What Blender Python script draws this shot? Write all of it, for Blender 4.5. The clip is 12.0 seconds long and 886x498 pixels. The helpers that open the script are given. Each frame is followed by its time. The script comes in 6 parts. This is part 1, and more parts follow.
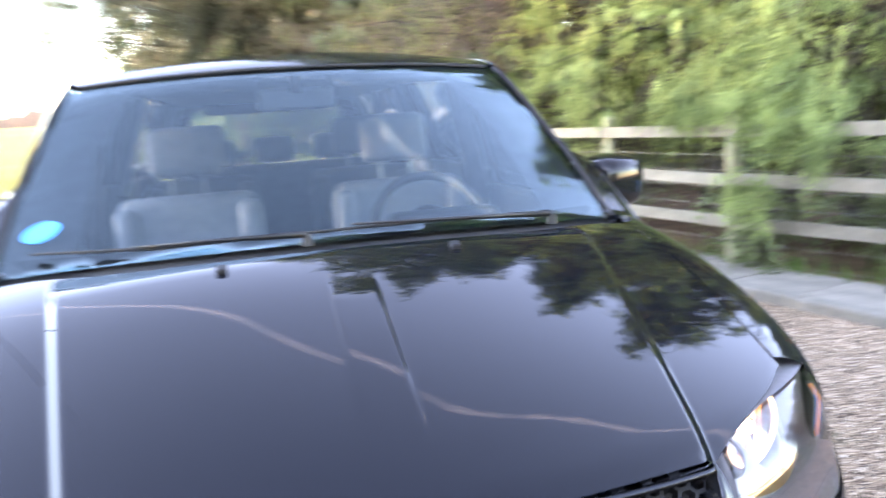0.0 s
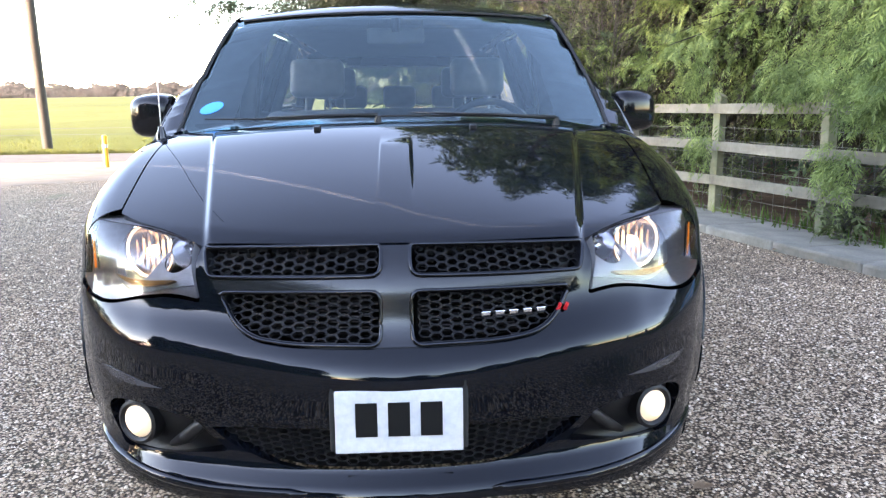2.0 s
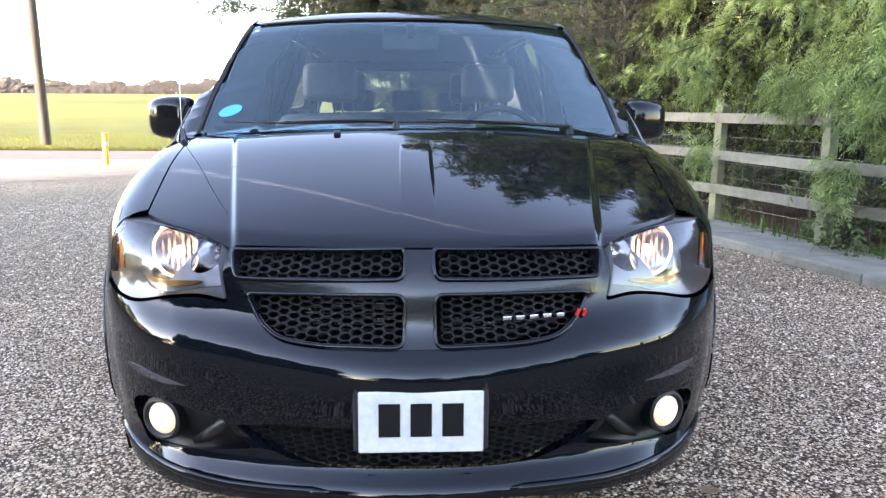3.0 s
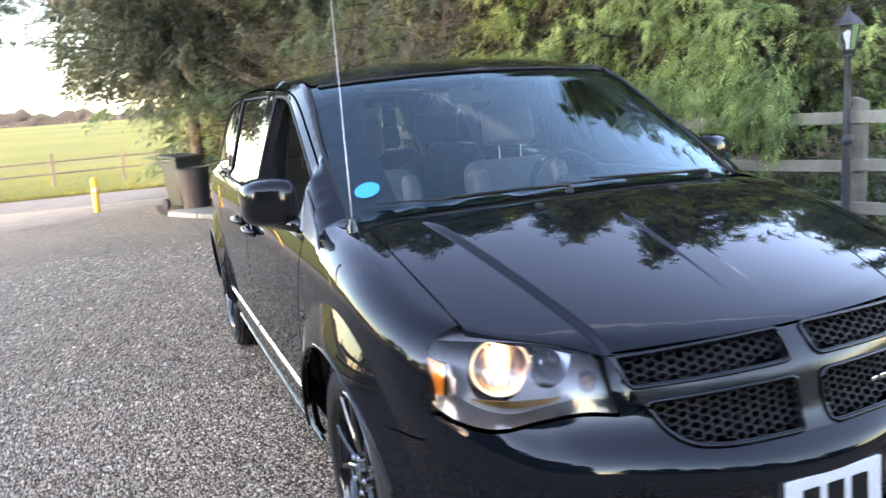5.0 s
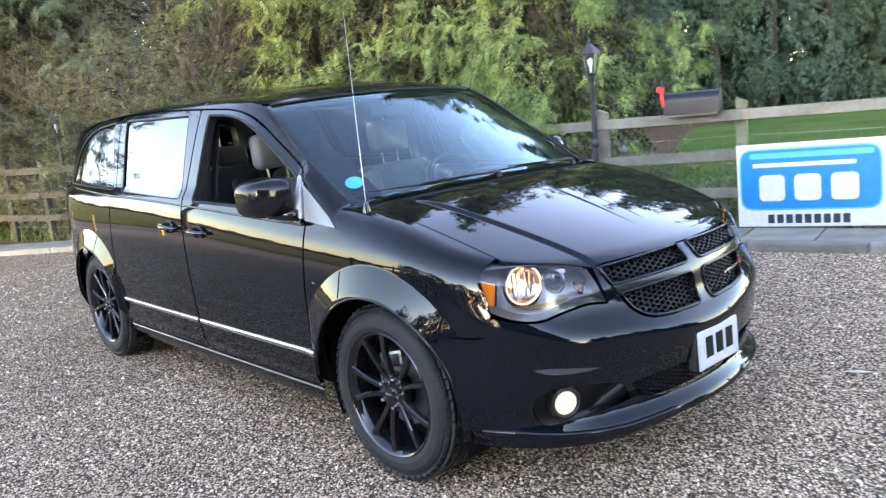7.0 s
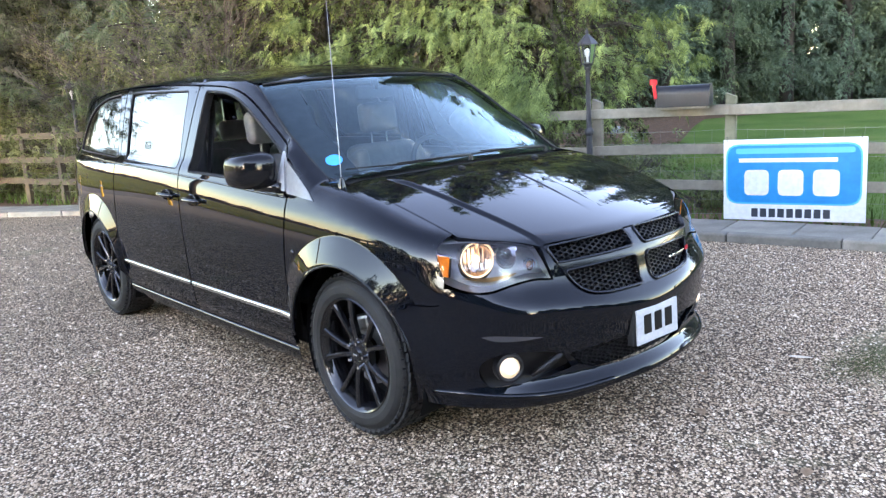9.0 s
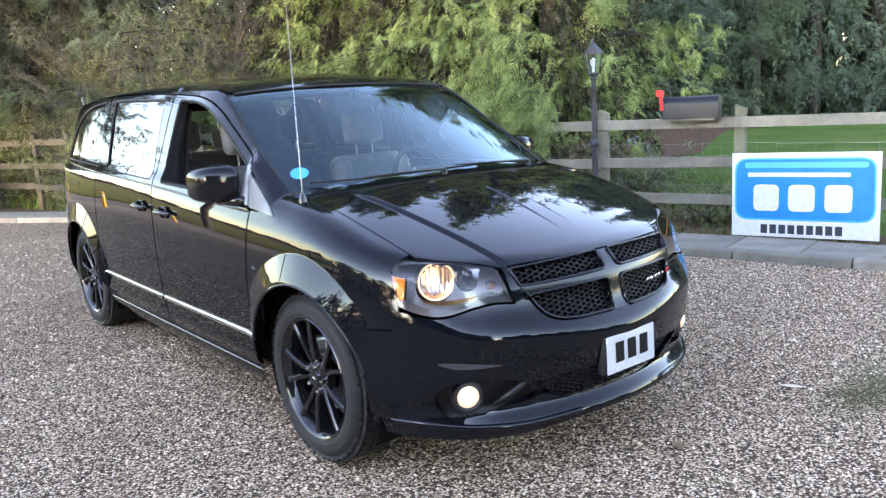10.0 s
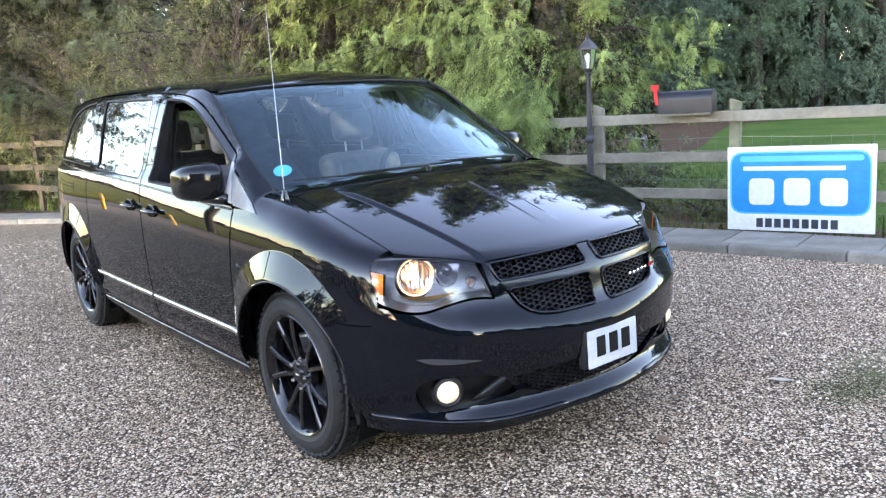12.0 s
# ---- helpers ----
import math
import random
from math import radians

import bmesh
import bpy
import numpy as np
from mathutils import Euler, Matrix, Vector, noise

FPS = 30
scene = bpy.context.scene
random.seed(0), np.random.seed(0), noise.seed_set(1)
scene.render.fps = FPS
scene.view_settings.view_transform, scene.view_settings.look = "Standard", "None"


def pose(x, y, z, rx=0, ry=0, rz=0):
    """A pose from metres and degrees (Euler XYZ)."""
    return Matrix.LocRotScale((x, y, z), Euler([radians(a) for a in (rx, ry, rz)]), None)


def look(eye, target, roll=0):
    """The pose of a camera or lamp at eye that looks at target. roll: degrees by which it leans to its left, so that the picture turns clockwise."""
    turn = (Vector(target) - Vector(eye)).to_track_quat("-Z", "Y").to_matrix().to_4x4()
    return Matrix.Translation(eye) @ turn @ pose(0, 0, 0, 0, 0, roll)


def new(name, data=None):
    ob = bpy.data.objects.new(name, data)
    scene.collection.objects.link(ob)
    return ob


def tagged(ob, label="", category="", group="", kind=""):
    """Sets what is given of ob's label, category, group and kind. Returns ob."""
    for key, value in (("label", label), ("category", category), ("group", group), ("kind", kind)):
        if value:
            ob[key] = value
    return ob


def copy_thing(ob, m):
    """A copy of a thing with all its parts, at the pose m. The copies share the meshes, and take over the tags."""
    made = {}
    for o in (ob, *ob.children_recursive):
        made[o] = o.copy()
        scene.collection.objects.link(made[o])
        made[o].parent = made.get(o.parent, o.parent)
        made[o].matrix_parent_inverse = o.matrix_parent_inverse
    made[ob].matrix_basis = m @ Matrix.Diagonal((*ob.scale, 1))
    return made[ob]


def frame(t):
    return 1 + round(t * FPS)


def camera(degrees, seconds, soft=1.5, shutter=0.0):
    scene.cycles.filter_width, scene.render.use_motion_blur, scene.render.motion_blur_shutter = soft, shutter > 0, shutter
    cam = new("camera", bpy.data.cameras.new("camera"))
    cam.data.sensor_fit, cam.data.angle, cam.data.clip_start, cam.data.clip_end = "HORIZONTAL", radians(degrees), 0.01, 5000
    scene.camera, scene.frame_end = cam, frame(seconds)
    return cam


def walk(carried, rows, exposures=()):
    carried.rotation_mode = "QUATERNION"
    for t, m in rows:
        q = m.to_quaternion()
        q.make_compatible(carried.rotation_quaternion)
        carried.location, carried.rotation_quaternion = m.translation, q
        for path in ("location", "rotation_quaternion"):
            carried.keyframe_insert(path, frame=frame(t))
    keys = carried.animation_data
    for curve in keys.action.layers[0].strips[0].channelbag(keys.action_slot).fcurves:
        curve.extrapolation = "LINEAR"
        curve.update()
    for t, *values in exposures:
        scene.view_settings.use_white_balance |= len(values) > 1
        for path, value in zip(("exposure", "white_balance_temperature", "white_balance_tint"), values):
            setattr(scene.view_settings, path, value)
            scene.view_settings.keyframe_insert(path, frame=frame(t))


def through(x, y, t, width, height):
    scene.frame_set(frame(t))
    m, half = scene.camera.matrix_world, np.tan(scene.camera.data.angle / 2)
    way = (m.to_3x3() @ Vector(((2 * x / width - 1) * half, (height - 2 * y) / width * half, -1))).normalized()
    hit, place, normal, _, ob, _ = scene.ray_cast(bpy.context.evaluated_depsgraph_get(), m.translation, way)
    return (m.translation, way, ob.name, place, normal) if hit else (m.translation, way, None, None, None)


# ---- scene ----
from mathutils import geometry

cam = camera(58.5, 12.0, soft=1.3, shutter=0.5)
PATH = [
    (0, (-0.176, -0.769, 1.400), (0.281, 1.147, 1.060), -3.8),
    (0.2, (-0.062, -0.945, 1.420), (0.140, 1.018, 1.093), -5.6),
    (0.5, (0.005, -1.138, 1.327), (0.187, 0.832, 1.036), -3.1),
    (1, (0.006, -1.459, 1.258), (0.147, 0.532, 1.146), 1.1),
    (1.5, (0.02, -1.604, 1.235), (0.074, 0.377, 0.966), -0.1),
    (2, (0.026, -1.678, 1.179), (0.119, 0.287, 0.82), -0.7),
    (2.5, (0.014, -1.726, 1.184), (0.09, 0.24, 0.824), 0.1),
    (2.7, (0.007, -1.735, 1.18), (0.085, 0.233, 0.833), 0.3),
    (4.3, (-0.768, -1.417, 1.371), (-0.317, 0.487, 0.957), -3.1),
    (4.5, (-0.934, -1.367, 1.388), (-0.421, 0.527, 1.001), -3.9),
    (5, (-1.409, -1.238, 1.427), (-0.697, 0.598, 1.077), -4.4),
    (5.5, (-1.792, -1.04, 1.44), (-0.84, 0.685, 1.095), -7.0),
    (6, (-2.208, -1.063, 1.461), (-1.021, 0.504, 1.094), -5.7),
    (6.5, (-2.493, -1.324, 1.446), (-1.246, 0.199, 1.089), -6.8),
    (7, (-2.681, -1.457, 1.461), (-1.369, 0.01, 1.107), -5.8),
    (7.2, (-2.776, -1.514, 1.464), (-1.439, -0.067, 1.118), -5.5),
    (8.8, (-2.762, -1.83, 1.471), (-1.484, -0.343, 1.077), -3.6),
    (9, (-2.722, -1.795, 1.473), (-1.441, -0.311, 1.075), -3.5),
    (9.5, (-2.606, -1.742, 1.468), (-1.33, -0.251, 1.082), -3.4),
    (10, (-2.417, -1.828, 1.473), (-1.181, -0.301, 1.098), -3.1),
    (10.5, (-2.347, -1.878, 1.465), (-1.131, -0.336, 1.087), -3.5),
    (11, (-2.348, -1.878, 1.46), (-1.131, -0.337, 1.08), -3.6),
    (11.5, (-2.347, -1.886, 1.457), (-1.125, -0.348, 1.078), -3.7),
    (12, (-2.343, -1.892, 1.458), (-1.119, -0.356, 1.079), -3.7),
]
walk(cam, [(t, look(eye, aim, lean)) for t, eye, aim, lean in PATH], [(0, 4.68, 6950, 28), (0.5, 4.25, 6850, 25), (1, 4.0, 6650, 22), (2.5, 3.86, 6680, 22), (4.3, 3.88, 6600, 22), (5.0, 3.72, 6560, 22), (5.5, 3.87, 6560, 22), (7.2, 3.75, 6560, 22), (9, 3.73, 6600, 22), (12, 3.77, 6600, 22)])

# ---- light ----
SUN_AZ, SUN_EL = 237.7, 8.0          # degrees from +y towards +x, and above the horizon
world = bpy.data.worlds.new("world")
scene.world = world
world.use_nodes = True
wn, wl = world.node_tree.nodes, world.node_tree.links
sky = wn.new("ShaderNodeTexSky")
sky.sky_type, sky.sun_disc = "NISHITA", False
sky.sun_elevation, sky.sun_rotation = radians(SUN_EL), radians(SUN_AZ)
sky.air_density, sky.dust_density, sky.ozone_density = 1.0, 0.5, 1.3
soften = wn.new("ShaderNodeHueSaturation")
soften.inputs["Saturation"].default_value = .68
deepen = wn.new("ShaderNodeGamma")
deepen.inputs["Gamma"].default_value = 1.65
wl.new(sky.outputs["Color"], deepen.inputs["Color"])
wl.new(deepen.outputs["Color"], soften.inputs["Color"])
wl.new(soften.outputs["Color"], wn["Background"].inputs["Color"])
wn["Background"].inputs["Strength"].default_value = 0.112
sun = new("sun", bpy.data.lights.new("sun", "SUN"))
sun.data.energy, sun.data.angle, sun.data.color = 2.75, radians(0.6), (1.0, .90, .74)
a, e = radians(SUN_AZ), radians(SUN_EL)
sun.matrix_world = look((40 * math.sin(a), 40 * math.cos(a), 40 * math.tan(e)), (0, 0, 0))


# ---- materials ----
def material(name, colour=(.5, .5, .5), rough=.5, metal=0.0, spec=.5, coat=0.0):
    m = bpy.data.materials.new(name)
    m.use_nodes = True
    b = m.node_tree.nodes["Principled BSDF"]
    b.inputs["Base Color"].default_value = (*colour, 1)
    b.inputs["Roughness"].default_value, b.inputs["Metallic"].default_value = rough, metal
    b.inputs["Specular IOR Level"].default_value, b.inputs["Coat Weight"].default_value = spec, coat
    b.inputs["Coat Roughness"].default_value = .02
    b.inputs["Coat IOR"].default_value = 1.39
    return m


def node(m, kind, **values):
    n = m.node_tree.nodes.new(kind)
    for key, value in values.items():
        n.inputs[key].default_value = value
    return n


def wire(m, a, b):
    m.node_tree.links.new(a, b)


def bsdf(m):
    return m.node_tree.nodes["Principled BSDF"]


def ramp(m, source, stops):
    r = m.node_tree.nodes.new("ShaderNodeValToRGB")
    els = r.color_ramp.elements
    while len(els) < len(stops):
        els.new(.5)
    for el, (at, c) in zip(els, stops):
        el.position, el.color = at, (*c, 1)
    wire(m, source, r.inputs["Fac"])
    return r.outputs["Color"]


def coords(m, which="Object", scale=(1, 1, 1)):
    t = m.node_tree.nodes.new("ShaderNodeTexCoord")
    p = m.node_tree.nodes.new("ShaderNodeMapping")
    p.inputs["Scale"].default_value = scale
    wire(m, t.outputs[which], p.inputs["Vector"])
    return p.outputs["Vector"]


def noise_of(m, vec, scale, detail=4.0, rough=.55):
    n = node(m, "ShaderNodeTexNoise", Scale=scale, Detail=detail, Roughness=rough)
    wire(m, vec, n.inputs["Vector"])
    return n.outputs["Fac"]


def mix(m, fac, a, b, how="MIX"):
    n = m.node_tree.nodes.new("ShaderNodeMix")
    n.data_type, n.blend_type = "RGBA", how
    for sock, v in ((n.inputs[0], fac), (n.inputs[6], a), (n.inputs[7], b)):
        if isinstance(v, (int, float)):
            sock.default_value = v
        elif isinstance(v, tuple):
            sock.default_value = (*v, 1)
        else:
            wire(m, v, sock)
    return n.outputs[2]


def bump(m, height, strength, distance):
    n = node(m, "ShaderNodeBump", Strength=strength, Distance=distance)
    wire(m, height, n.inputs["Height"])
    wire(m, n.outputs["Normal"], bsdf(m).inputs["Normal"])


def mottled(name, a, b, scale, rough=.8, relief=.3, size=.01, fine=8.0, spec=.3, metal=0.0, stretch=(1, 1, 1), random_shift=0.0):
    """Two tones in patches and grain, with relief."""
    m = material(name, a, rough, metal, spec)
    v = coords(m, "Object", stretch)
    c = ramp(m, noise_of(m, v, scale, 6), [(.3, a), (.7, b)])
    g = noise_of(m, v, scale * fine, 5)
    c = mix(m, .35, c, ramp(m, g, [(.25, (.35, .35, .35)), (.75, (1, 1, 1))]), "MULTIPLY")
    if random_shift:
        info = m.node_tree.nodes.new("ShaderNodeObjectInfo")
        d = random_shift
        c = mix(m, 1.0, c, ramp(m, info.outputs["Random"], [(0, (1 - d, 1 - d, 1 - d)), (1, (1, 1, 1))]), "MULTIPLY")
    wire(m, c, bsdf(m).inputs["Base Color"])
    bump(m, g, relief, size)
    return m


def glow(name, colour, power):
    m = material(name, colour, .3)
    bsdf(m).inputs["Emission Color"].default_value = (*colour, 1)
    bsdf(m).inputs["Emission Strength"].default_value = power
    return m


def pane(name, tint, ior=1.5, rough=0.0, gleam=(1, 1, 1)):
    """Thin glass: tinted straight through, mirror-like by Fresnel."""
    m = bpy.data.materials.new(name)
    m.use_nodes = True
    t = m.node_tree
    t.nodes.remove(t.nodes["Principled BSDF"])
    f = node(m, "ShaderNodeFresnel", IOR=ior)
    clear = node(m, "ShaderNodeBsdfTransparent", Color=(*tint, 1))
    shine = node(m, "ShaderNodeBsdfGlossy", Color=(*gleam, 1), Roughness=rough)
    both = t.nodes.new("ShaderNodeMixShader")
    wire(m, f.outputs[0], both.inputs[0]), wire(m, clear.outputs[0], both.inputs[1]), wire(m, shine.outputs[0], both.inputs[2])
    wire(m, both.outputs[0], t.nodes["Material Output"].inputs["Surface"])
    return m


paint = material("black_car_paint", (.006, .0065, .008), .5, 0, .0, 1.0)
pv = coords(paint)
flake = node(paint, "ShaderNodeTexVoronoi", Scale=900.0)
wire(paint, pv, flake.inputs["Vector"])
wire(paint, mix(paint, noise_of(paint, pv, 3.0, 3), ramp(paint, flake.outputs["Distance"], [(0, (.005, .0066, .010)), (.6, (.0018, .0026, .0046))]), (.0022, .0031, .0052)), bsdf(paint).inputs["Base Color"])
dust = noise_of(paint, pv, 5.0, 8, .7)
wire(paint, ramp(paint, dust, [(.40, (.012, .012, .012)), (.85, (.04, .04, .04))]), bsdf(paint).inputs["Coat Roughness"])
# the pane's sky reflection is put into this grey
corner_sky_grey = mottled("corner_pane_sky_grey", (.26, .265, .27), (.20, .205, .21), 9, .22, .02, .001)
# body-coloured sail panel, painted pale for the sky it reflects
sky_pale_sail = mottled("sail_sky_reflection", (.42, .43, .44), (.36, .37, .38), 14, .5, .05, .001)
mirror_black = material("mirror_shell_black", (.006, .006, .007), .10, 0, .3)
gloss_black = material("gloss_black_trim", (.008, .008, .009), .07, 0, .5)
satin_black = mottled("satin_black_plastic", (.006, .006, .007), (.010, .010, .011), 30, .45, .12, .002, 12)
satin_graphite = mottled("satin_graphite", (.008, .009, .011), (.012, .013, .016), 25, .20, .05, .001, 10, .5)
mesh_black = mottled("dull_black_mesh", (.006, .006, .007), (.012, .012, .013), 30, .6, .1, .001, 10, .15)
matte_black = mottled("matte_black_plastic", (.012, .012, .013), (.02, .02, .02), 18, .75, .2, .003, 12)
# near-black that stands in for the shade inside hollow parts
void_shade = material("cavity_shade", (.004, .004, .004), .9, 0, .1)
dark_metal = material("dark_bright_metal", (.05, .05, .055), .22, 1.0)
rim_metal = material("gunmetal_edge", (.035, .037, .042), .26, 1.0)
chrome = material("chrome", (.75, .76, .78), .09, 1.0)
marker_lens = material("clear_marker_lens", (.05, .05, .055), .06, .3, .8)
reflector = material("lamp_reflector", (.50, .49, .53), .14, 1.0)
# warm copy of the reflector metal, bulb light tinted into its colour
lit_bowl = material("lit_lamp_bowl", (.74, .66, .56), .20, 1.0)
lamp_bezel = mottled("silver_lamp_bezel", (.25, .245, .255), (.18, .176, .184), 14, .40, .1, .002, 6, .5, .2)
aerial_steel = mottled("aerial_steel", (.42, .42, .43), (.34, .34, .35), 20, .35, .05, .001, 8, .5, 1.0)
# gold tint paints the warm glow and reflection low in the lamp
warm_glow_shelf = mottled("warm_glow_lamp_shelf", (.20, .11, .035), (.13, .07, .025), 12, .30, .05, .001, 6, .5, .6)
bright_trim = mottled("bright_metal_strip", (.75, .75, .76), (.62, .62, .63), 20, .22, .05, .001, 8, .5, 1.0)
rubber = mottled("tyre_rubber", (.013, .013, .013), (.022, .0215, .021), 22, .7, .3, .002, 8)
grey_leather = mottled("grey_leather", (.15, .156, .165), (.19, .198, .21), 25, .5, .25, .002, 14)
dash_plastic = mottled("grey_dash_plastic", (.03, .032, .037), (.05, .052, .058), 20, .55, .25, .002, 14)
trim_cloth = mottled("grey_cabin_trim", (.16, .165, .17), (.20, .205, .21), 12, .85, .2, .002, 10)
carpet = mottled("dark_carpet", (.02, .02, .02), (.03, .03, .03), 40, .95, .3, .004, 8)
screen_glass = pane("windscreen_glass", (.58, .66, .68), 1.58, 0.0, (.72, .94, 1.0))
clear_glass = pane("door_glass", (.62, .68, .68), 1.6)
tint_glass = pane("privacy_glass", (.05, .055, .06), 1.95)
lens_clear = pane("clear_lens", (.93, .94, .95), 1.52, .01)
amber = material("amber_lens", (.75, .20, .02), .15, 0, .5)
bsdf(amber).inputs["Emission Color"].default_value, bsdf(amber).inputs["Emission Strength"].default_value = (1, .30, .03, 1), .012
lamp_glow = glow("lit_bulb", (1.0, .68, .36), .40)
halo_glow = glow("lit_ring", (1.0, .72, .42), .10)
fog_glow = glow("lit_fog_lens", (1.0, .74, .46), .020)
amber_dark = material("amber_bulb", (.30, .075, .01), .2)
fog_core = glow("lit_fog_core", (1.0, .84, .58), .12)
blue_sticker = material("blue_sticker", (.02, .28, .66), .4)
plate_white = mottled("white_plate_plastic", (.56, .57, .58), (.50, .51, .52), 9, .35, .03, .001)
ink = material("black_ink", (.006, .006, .006), .6, 0, .12)
red_enamel = material("red_enamel", (.42, .008, .012), .4, 0, .3)
steel_disc = mottled("brushed_steel", (.35, .35, .36), (.25, .25, .26), 40, .35, .1, .001, 6, .5, 1.0)


# ---- mesh helpers ----
def mesh_from(name, verts, faces, mat, parent=None, label="", normals=None, smooth=True):
    me = bpy.data.meshes.new(name)
    me.from_pydata([tuple(map(float, v)) for v in verts], [], [tuple(map(int, f)) for f in faces])
    for m in (mat if isinstance(mat, (list, tuple)) else [mat]):
        me.materials.append(m)
    if smooth:
        me.polygons.foreach_set("use_smooth", [True] * len(me.polygons))
    me.update()
    if normals is not None:
        me.normals_split_custom_set_from_vertices([tuple(map(float, n)) for n in normals])
    ob = new(name, me)
    if parent is not None:
        ob.parent = parent
    if label:
        ob["label"] = label
    return ob


def part(name, bm, mat, parent=None, label="", smooth=None):
    """Links a bmesh as one mesh object. smooth: the angle in degrees below which edges are shaded round."""
    if smooth is not None:
        for f in bm.faces:
            f.smooth = True
        for ed in bm.edges:
            if len(ed.link_faces) == 2 and ed.calc_face_angle(0) > radians(smooth):
                ed.smooth = False
    me = bpy.data.meshes.new(name)
    bm.to_mesh(me)
    bm.free()
    me.materials.append(mat)
    ob = new(name, me)
    if parent is not None:
        ob.parent = parent
    if label:
        ob["label"] = label
    return ob


def empty(name, label, category, group="", at=(0, 0, 0), kind=""):
    ob = new(name)
    ob.location = at
    return tagged(ob, label, category, group, kind)


def box(bm, size, at=(0, 0, 0), turn=None, bevel=0.0, segments=2):
    """Adds a box with rounded edges."""
    m = Matrix.Translation(at) @ (turn or Matrix()) @ Matrix.Diagonal((*size, 1))
    made = bmesh.ops.create_cube(bm, size=1.0, matrix=m)["verts"]
    if bevel:
        edges = list({e for v in made for e in v.link_edges})
        bmesh.ops.bevel(bm, geom=edges, offset=bevel, segments=segments, affect="EDGES", profile=.5)
    return bm


def boxed(size, at=(0, 0, 0), turn=None, bevel=0.0, segments=2):
    return box(bmesh.new(), size, at, turn, bevel, segments)


def tube(bm, points, radii, sides=8, caps=True):
    """A tapering tube along points."""
    pts = [Vector(p) for p in points]
    radii = radii if isinstance(radii, (list, tuple)) else [radii] * len(pts)
    rings = []
    up = Vector((0, 0, 1))
    for i, p in enumerate(pts):
        d = (pts[min(i + 1, len(pts) - 1)] - pts[max(i - 1, 0)]).normalized()
        s = d.cross(up if abs(d.dot(up)) < .95 else Vector((0, 1, 0))).normalized()
        t = s.cross(d)
        rings.append([bm.verts.new(p + radii[i] * (math.cos(a) * s + math.sin(a) * t)) for a in (2 * math.pi * k / sides for k in range(sides))])
    for r, q in zip(rings, rings[1:]):
        for k in range(sides):
            bm.faces.new((r[k], r[(k + 1) % sides], q[(k + 1) % sides], q[k]))
    if caps:
        bm.faces.new(rings[0][::-1])
        bm.faces.new(rings[-1])
    return bm


def lathe(bm, profile, turn=None, sides=32, arc=1.0):
    """Turns a profile of (radius, height) about its z axis."""
    turn = turn or Matrix()
    n = sides if arc >= 1 else sides + 1
    rings = [[bm.verts.new(turn @ Vector((r * math.cos(2 * math.pi * arc * k / sides), r * math.sin(2 * math.pi * arc * k / sides), h))) for k in range(n)] for r, h in profile]
    for r, q in zip(rings, rings[1:]):
        for k in range(sides if arc >= 1 else sides):
            j = (k + 1) % n
            if arc < 1 and k + 1 >= n:
                continue
            bm.faces.new((r[k], r[j], q[j], q[k]))
    bmesh.ops.remove_doubles(bm, verts=bm.verts, dist=1e-5)
    bmesh.ops.recalc_face_normals(bm, faces=bm.faces)
    return bm


def rounded(points, r):
    """A closed outline with its corners rounded off. A point may carry its own radius."""
    out, n = [], len(points)
    for i in range(n):
        p0, p1, p2 = (np.array(points[(i + k) % n][:2], float) for k in (-1, 0, 1))
        rad = points[i][2] if len(points[i]) > 2 else r
        a, b = p0 - p1, p2 - p1
        la, lb = np.linalg.norm(a), np.linalg.norm(b)
        d = min(rad, .48 * la, .48 * lb)
        if d < 1e-4:
            out.append(p1)
            continue
        s, e = p1 + a / la * d, p1 + b / lb * d
        for t in (0, .25, .5, .75, 1):
            out.append((1 - t) ** 2 * s + 2 * t * (1 - t) * p1 + t * t * e)
    return np.array(out)


def dense(poly, step):
    out, n = [], len(poly)
    for i in range(n):
        a, b = poly[i], poly[(i + 1) % n]
        k = max(1, int(math.ceil(np.linalg.norm(b - a) / step)))
        out += [a + (b - a) * j / k for j in range(k)]
    return np.array(out)


def inside(poly, pts):
    x, y, r = pts[:, 0], pts[:, 1], np.zeros(len(pts), bool)
    q = np.roll(poly, -1, 0)
    for (x0, y0), (x1, y1) in zip(poly, q):
        if y0 != y1:
            r ^= ((y0 > y) != (y1 > y)) & (x < (x1 - x0) * (y - y0) / (y1 - y0) + x0)
    return r


def near(poly, pts, d):
    """Which points lie within d of the outline."""
    q, r = np.roll(poly, -1, 0), np.zeros(len(pts), bool)
    for a, b in zip(poly, q):
        ab = b - a
        t = np.clip(((pts - a) @ ab) / max(ab @ ab, 1e-12), 0, 1)
        r |= ((pts - a - t[:, None] * ab) ** 2).sum(1) < d * d
    return r


def area2(poly):
    q = np.roll(poly, -1, 0)
    return .5 * np.sum(poly[:, 0] * q[:, 1] - poly[:, 1] * q[:, 0])


def inset(poly, d):
    """The outline moved inwards by d."""
    if area2(poly) < 0:
        poly = poly[::-1]
    e0, e1 = poly - np.roll(poly, 1, 0), np.roll(poly, -1, 0) - poly
    e0, e1 = e0 / np.maximum(np.linalg.norm(e0, axis=1, keepdims=True), 1e-9), e1 / np.maximum(np.linalg.norm(e1, axis=1, keepdims=True), 1e-9)
    n = np.stack([-(e0 + e1)[:, 1], (e0 + e1)[:, 0]], 1)
    return poly + d * n / np.maximum(np.linalg.norm(n, axis=1, keepdims=True), 1e-9)


